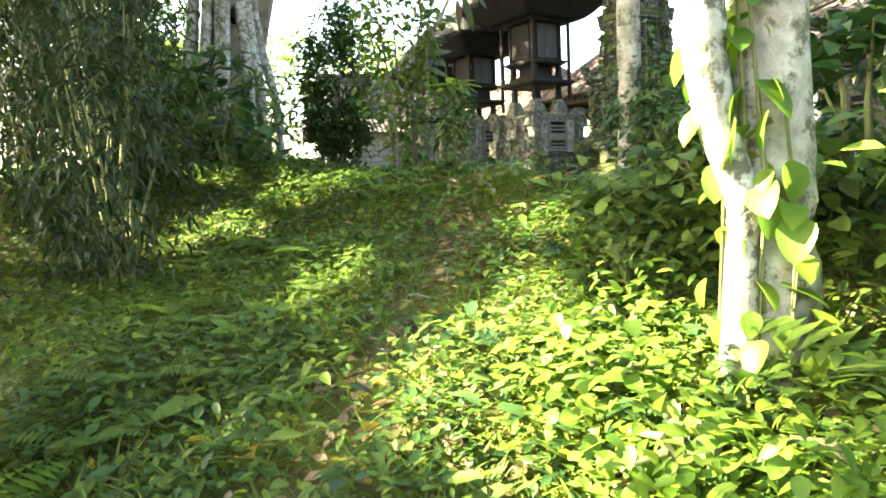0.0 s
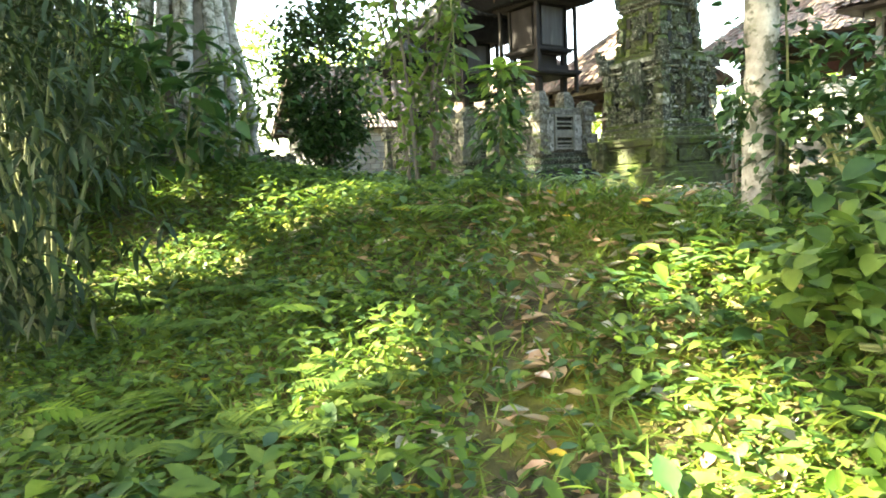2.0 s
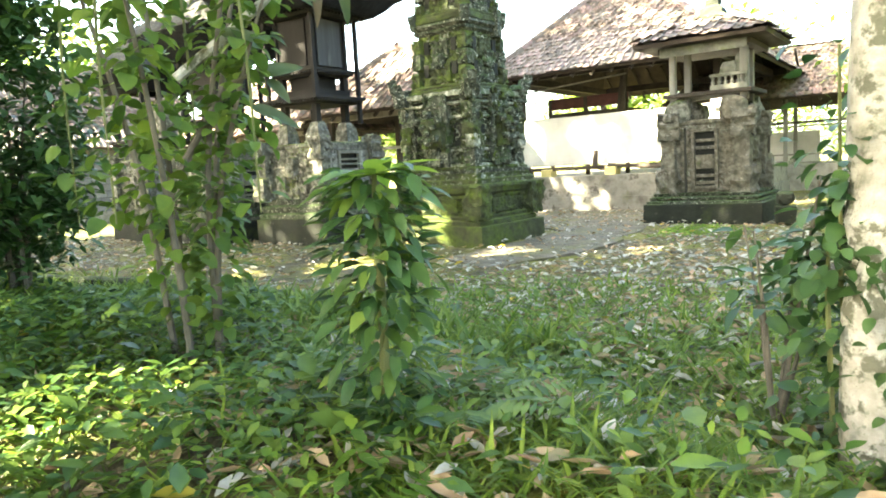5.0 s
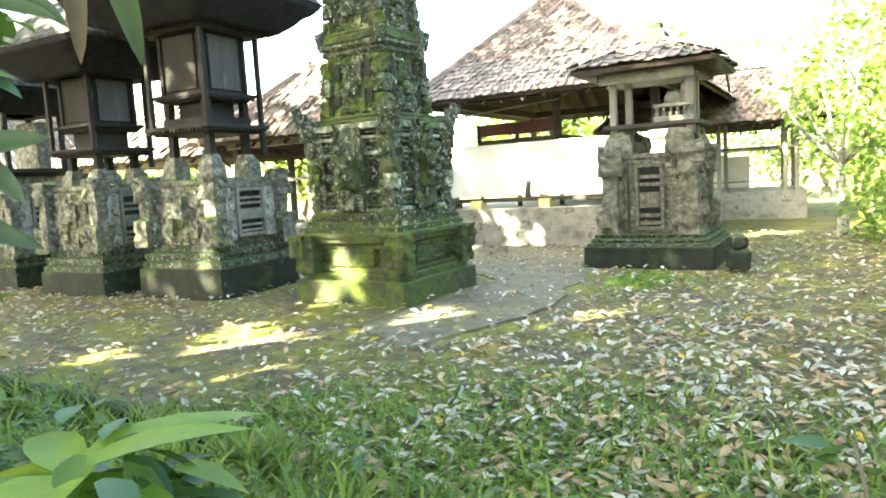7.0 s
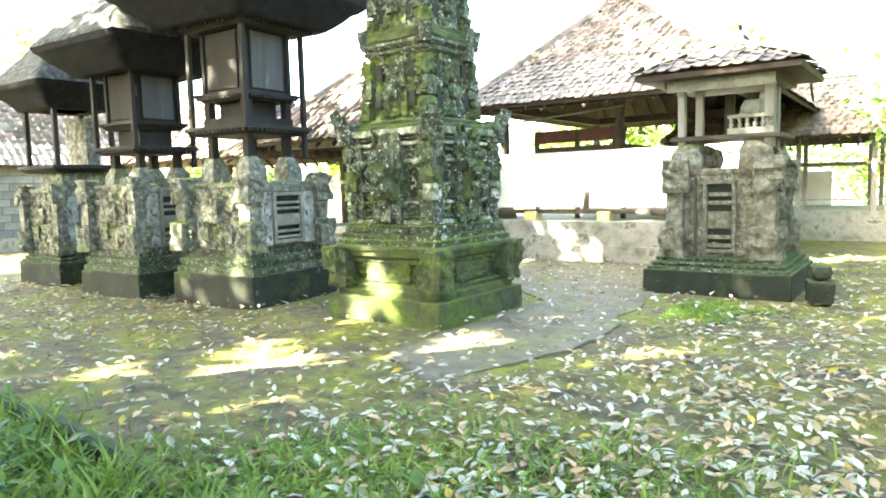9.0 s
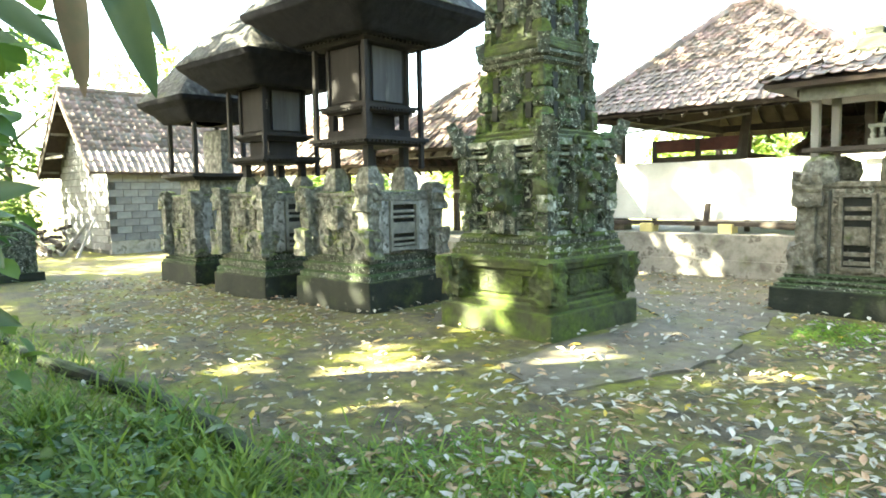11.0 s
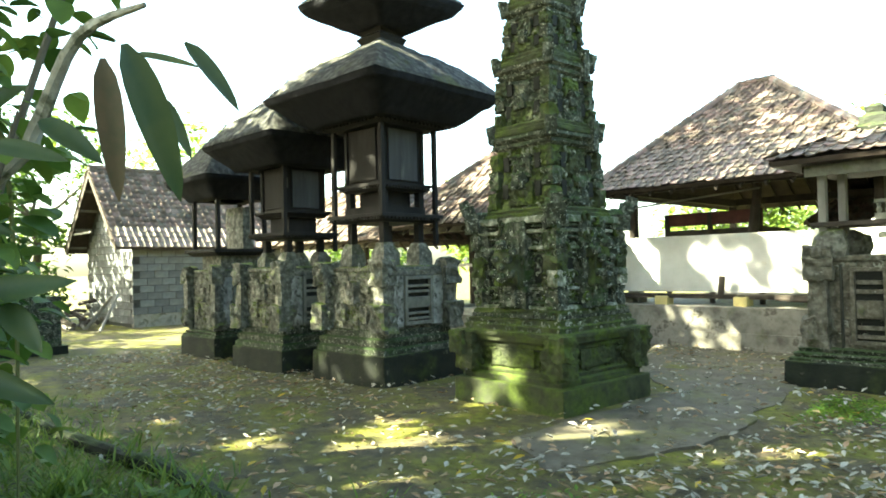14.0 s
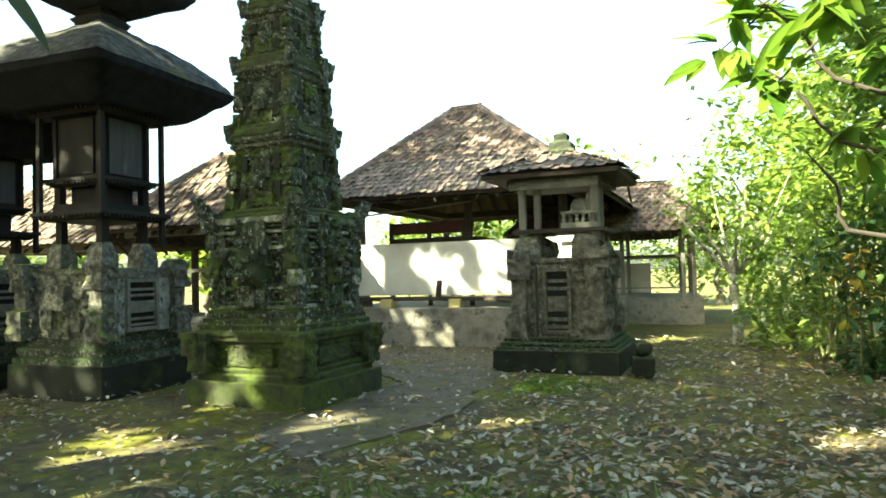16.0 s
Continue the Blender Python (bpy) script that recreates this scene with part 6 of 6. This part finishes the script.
        P.append(np.stack([a + rng.normal(size=m_) * 0.05, b + rng.normal(size=m_) * 0.04, np.full(m_, float(ground_z(a, b)) - 0.01)], -1))
    P = np.concatenate(P)
    m_ = len(P)
    v, f = scatter(BLADE, P, U(0, 6.283, m_), U(0.8, 1.5, m_), U(-.3, .3, m_), U(0.10, 0.30, m_))
    tagged(mesh_np("grass_tufts", v, f, L_grass), "tall bright grass tufts along the kerb", "grass", kind="stuff")
    n_ = 9000
    x = np.concatenate([rng.normal(-3.75, 0.45, n_ // 3), U(-3.5, 1.8, n_ - n_ // 3)])
    y = np.concatenate([rng.normal(7.0, 0.45, n_ // 3), 1.4 + np.abs(rng.normal(0, 0.8, n_ - n_ // 3))])
    keep = ~((x < -3.35 - 0.3 * (y - 5.2)) & (y > 3.2)) & (y < 7.6)
    x, y = x[keep], y[keep]
    m_ = len(x)
    v, f = scatter(LEAF_LOW, np.stack([x, y, ground_z(x, y) + U(0.0, 0.05, m_)], -1), U(0, 6.283, m_), U(-0.2, 0.7, m_), U(-.5, .5, m_), U(0.02, 0.06, m_))
    tagged(mesh_np("yard_weeds", v, f, L_bright), "small green weeds in the yard", "weeds", kind="stuff")


cover()


def litter(name, n_, x0, x1, y0, y1, size, leaf, label, fn=None):
    x, y = U(x0, x1, n_), U(y0, y1, n_)
    if fn is not None:
        k = U(0, 1, n_) < fn(x, y)
        x, y = x[k], y[k]
    solid = np.zeros(len(x), bool)
    for cx, cy, h in ((-5.91, 5.17, 0.85), (-8.52, 4.42, 0.8), (-10.52, 3.78, 0.78), (-12.82, 3.36, 0.7), (-3.87, 8.78, 0.92)):
        solid |= (np.abs(x - cx) < h) & (np.abs(y - cy) < h)
    x, y = x[~solid], y[~solid]
    m_ = len(x)
    on_path = (x < -3.5) & (x > -8) & (y > 3.3)
    z = ground_z(x, y) + 0.022 + U(0, 0.015, m_) + 0.02 * on_path
    v, f = scatter(LITTER, np.stack([x, y, z], -1), U(0, 6.283, m_), U(-0.15, 0.25, m_), U(-0.5, 0.5, m_), U(size * 0.6, size * 1.35, m_))
    tagged(mesh_np(name, v, f, leaf), label, "leaf litter", kind="stuff")


def yard_density(x, y):
    d = 0.22 + 0.78 * np.exp(-((x + 0.6) / 2.6) ** 2 - ((y - 3.5) / 2.6) ** 2)
    d = d * (1 - 0.6 * np.exp(-((x + 5.1) / 0.9) ** 2 - ((y - 2.7) / 0.6) ** 2))
    return np.where((y < 1.3 + 0.15 * (x + 4)) | ((x < -3.5) & (y > 3.4) & (x > -8)), 0.10, d)


litter("fallen_leaves", 36000, -14, 4, 0.5, 13, 0.080, L_pale, "pale dry curled leaves scattered over the yard", yard_density)
litter("fallen_leaves", 24000, -14, 4, 0.5, 13, 0.080, L_dry, "brown dead leaves scattered over the yard", yard_density)
litter("fallen_leaves", 60000, -14, 4, 0.5, 13, 0.03, L_crumb, "dark crumbled leaf bits strewn over the earth", yard_density)
litter("fallen_leaves", 600, -9, 4, 0.5, 9, 0.08, L_yellow, "few yellow fallen leaves in the yard", yard_density)


def way_density(x, y):
    t = np.clip((x - 0.2) / 5.0, 0, 1)
    c = -0.45 - 1.75 * np.clip(t * 1.8, 0, 1)
    return 0.12 + 0.88 * np.exp(-((y - c) / 0.2) ** 2)


litter("fallen_leaves", 4200, -1.5, 5.5, -3.6, 1.0, 0.095, L_dry, "brown dead leaves along the trodden way", way_density)
litter("fallen_leaves", 600, -2.6, 1.6, -0.9, 2.9, 0.075, L_pale, "small pale leaves lying in the short grass")
litter("fallen_leaves", 700, -2.6, 1.6, -0.9, 2.9, 0.085, L_dry, "brown leaves lying in the short grass")
litter("fallen_leaves", 420, -2.2, 2.2, -1.6, 2.6, 0.09, L_pale, "large pale fallen leaves in the grass")
litter("fallen_leaves", 420, -2.2, 2.2, -1.6, 2.6, 0.10, L_dry, "large brown fallen leaves in the grass")
litter("fallen_leaves", 150, -3, 5, -3.6, 1.0, 0.10, L_yellow, "yellow leaves fallen among the plants")

# ---- right side of the yard and the distance ----
for k, (x, y, h, rr) in enumerate([(-0.3, 9.6, 1.2, 0.7), (0.5, 8.6, 1.4, 0.8), (-1.0, 10.8, 1.5, 0.8), (-1.7, 12.2, 1.3, 0.8), (0.3, 10.2, 2.0, 1.0), (1.2, 8.0, 2.0, 0.9), (-0.9, 12.8, 2.2, 1.1), (1.5, 9.6, 2.6, 1.1), (-2.0, 14.6, 2.0, 1.1), (0.6, 6.9, 0.7, 0.5), (1.3, 6.2, 1.0, 0.6), (2.0, 7.2, 1.8, 0.8)]):
    # bushes past y 10.5 take the paler leaf, sunlit brightness painted in
    bush("yard_bush", x, y, (0, 0, h * 0.85), (rr, rr * 0.9, h), 950, 44, 0.2, 0.15, (L_far_lit if y > 10.5 else (L_dark, L_mid, L_dark)[k % 3]), "dense garden bush at the yard's edge", seed=800 + k)
for k, (x, y, n_) in enumerate([(-0.5, 9.2, 14), (0.2, 8.4, 10), (-0.7, 9.9, 8)]):
    th = thing("croton_leaves", x, y, 0, 0, "yellow-orange croton growing among the bushes", "plant")
    part("stem", tubebm([(0, 0, -0.05), (0.03, 0, 0.6), (0, 0.05, 1.5)], [0.02, 0.015, 0.008], 6), M_stem, th)
    leafy_stem(th, [(0, 0, 0.5), (0.03, 0, 1.1), (0, 0.05, 1.6)], n_ * 3, 0.16, L_yellow, LEAF_OVAL, 850 + k, out=0.14)
tree(-0.4, 15.0, 3.2, 3.6, 2.2, 2600, 301, "sunlit small tree with bare pale branches", leaf=L_far_lit, bark=M_woodg, r0=0.09, size=0.22, clumps=60, spread=0.3, shade=False, zsq=0.9)
tree(1.6, 13.0, 3.8, 4.2, 2.2, 2600, 302, "sunlit leafy tree beyond the yard", leaf=L_far_lit, bark=M_woodg, r0=0.10, size=0.22, clumps=60, spread=0.3, shade=False, zsq=1.0)
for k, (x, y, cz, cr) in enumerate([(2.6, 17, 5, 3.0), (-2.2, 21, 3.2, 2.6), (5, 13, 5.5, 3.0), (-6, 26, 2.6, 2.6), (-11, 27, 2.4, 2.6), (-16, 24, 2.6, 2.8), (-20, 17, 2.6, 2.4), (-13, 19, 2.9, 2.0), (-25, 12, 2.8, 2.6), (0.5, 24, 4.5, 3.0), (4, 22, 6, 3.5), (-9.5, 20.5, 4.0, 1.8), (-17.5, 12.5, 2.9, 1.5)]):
    tree(x, y, cz * 0.9, cz, cr, 2300, 320 + k, "bright distant tree behind the temple", leaf=L_far_lit, r0=0.14, size=0.30, clumps=60, spread=0.4, shade=False, zsq=0.8)
for k, (x, y, cz, cr, lf) in enumerate([(-27, 0.5, 4.6, 3.0, L_mid), (-25.5, -2.0, 4.2, 2.6, L_mid), (-31, -3, 6, 3.6, L_dark), (-22, -4.0, 4, 2.6, L_mid), (-17, -5, 4, 2.8, L_dark), (-30, 6, 5, 3, L_far_lit)]):
    tree(x, y, cz * 0.9, cz, cr, 2300, 350 + k, "leafy tree behind the block hut", leaf=lf, r0=0.16, size=0.32, clumps=60, spread=0.4, shade=False, zsq=0.9)
for k, (x, y, h) in enumerate([(-23.5, 0.6, 0.9), (-24.8, 0.2, 1.1), (-22.6, 0.0, 0.6), (-19.5, -1.2, 0.8), (-26.0, -0.6, 1.4)]):
    bush("verge_shrub", x, y, (0, 0, h), (0.9, 0.7, h), 420, 30, 0.2, 0.22, L_far_lit if k % 2 else L_mid, "sunny shrub beside the hut", seed=870 + k)


for k, (x, y, cz, cr, n_, lf) in enumerate([(-1.2, 14.8, 3.9, 1.9, 3000, L_far_lit), (0.3, 12.6, 4.6, 2.1, 3400, L_far_lit), (-2.9, 16.8, 2.9, 1.7, 2600, L_far_lit), (1.0, 9.6, 4.6, 1.9, 3600, L_mid), (1.0, 7.6, 3.4, 1.3, 2600, L_mid)]):
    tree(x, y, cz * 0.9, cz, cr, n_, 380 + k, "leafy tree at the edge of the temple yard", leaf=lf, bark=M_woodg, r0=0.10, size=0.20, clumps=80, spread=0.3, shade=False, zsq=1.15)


def bare_tree():
    """A small pale tree with crooked bare branches beside the side pavilion."""
    th = thing("bare_tree", -2.57, 12.51, 0, 0, "small pale tree with crooked bare branches", "tree")
    part("trunk", tubebm([(0, 0, -0.1), (0.03, 0, 0.5), (-0.02, 0, 1.0), (0.02, 0, 1.5)], [0.10, 0.085, 0.08, 0.06], 10), M_bark, th, smooth=True)
    r = random.Random(17)
    for k in range(9):
        a = 0.7 * k
        e = Vector((math.cos(a) * r.uniform(0.6, 1.3), math.sin(a) * r.uniform(0.5, 1.0), r.uniform(2.0, 3.0)))
        m_ = e * 0.5 + Vector((0, 0, r.uniform(0.3, 0.6)))
        pts = [(0, 0, 1.2), tuple(m_), tuple(e)]
        part("branch", tubebm(pts, [0.04, 0.025, 0.008], 7), M_bark, th)
        leafy_stem(th, pts, 26, 0.16, L_far_lit, LEAF_OVAL, 950 + k, out=0.15, lo=0.6)


bare_tree()


def lobed_branch():
    """A leafy limb that hangs into the yard's right side from a tree out of view."""
    th = thing("lobed_tree", 1.5, 2.55, 0, 0, "tree with lobed bright leaves overhanging the yard", "tree")
    part("trunk", tubebm([(0, 0, -0.1), (0, 0, 1.0), (-0.1, 0.0, 2.0), (-0.15, 0.0, 3.2), (-0.2, 0.05, 4.6)], [0.12, 0.10, 0.09, 0.07, 0.03], 10), M_bark, th)
    r = random.Random(2)
    tips = [(-1.97, -0.05, 2.23), (-1.82, -0.09, 2.36), (-1.75, -0.15, 2.05), (-1.6, -0.35, 2.25), (-1.5, 0.1, 1.85), (-1.45, -0.2, 2.5), (-1.35, 0.2, 2.2), (-1.3, -0.3, 1.75), (-1.2, 0.3, 2.55), (-1.85, 0.25, 2.45), (-1.15, 0.0, 1.6), (-1.7, 0.5, 2.7), (-1.1, 0.4, 1.9)]
    for k, t in enumerate(tips):
        t = Vector(t)
        s = Vector((-0.14, 0, r.uniform(2.2, 3.4)))
        part("branch", tubebm([s, s.lerp(t, 0.5) + Vector((0, 0, 0.12)), t], [0.012, 0.008, 0.004], 6), M_brown, th)
        n_ = 7
        c = np.array([t + Vector((r.uniform(-.08, .08), r.uniform(-.08, .08), r.uniform(-.05, .05))) for _ in range(n_)])
        ya, pa, ra, sa = U(0, 6.283, n_), U(-0.8, 0.3, n_), U(-.4, .4, n_), U(0.14, 0.24, n_)
        lobe = leaf_shape(0.36, 0.22, 0.12, 5)
        v, f = join_np(*[scatter(lobe, c, ya + o, pa, ra, sa * k_) for o, k_ in ((0, 1.0), (0.55, 0.75), (-0.55, 0.75))])
        mesh_np("leaves", v, f, L_bright, th)
    for pts in ([(-1.44, 0.1, 1.78), (-1.73, 0.02, 2.07), (-1.97, -0.07, 2.24)], [(-1.45, 0.05, 2.0), (-1.68, -0.02, 2.25), (-1.82, -0.09, 2.39)], [(-1.45, 0.12, 1.48), (-1.60, 0.10, 1.68), (-1.70, 0.07, 1.82)]):
        part("branch", tubebm([(-0.12, 0, 1.6)] + pts, [0.014, 0.009, 0.007, 0.003], 7), M_brown, th)


lobed_branch()
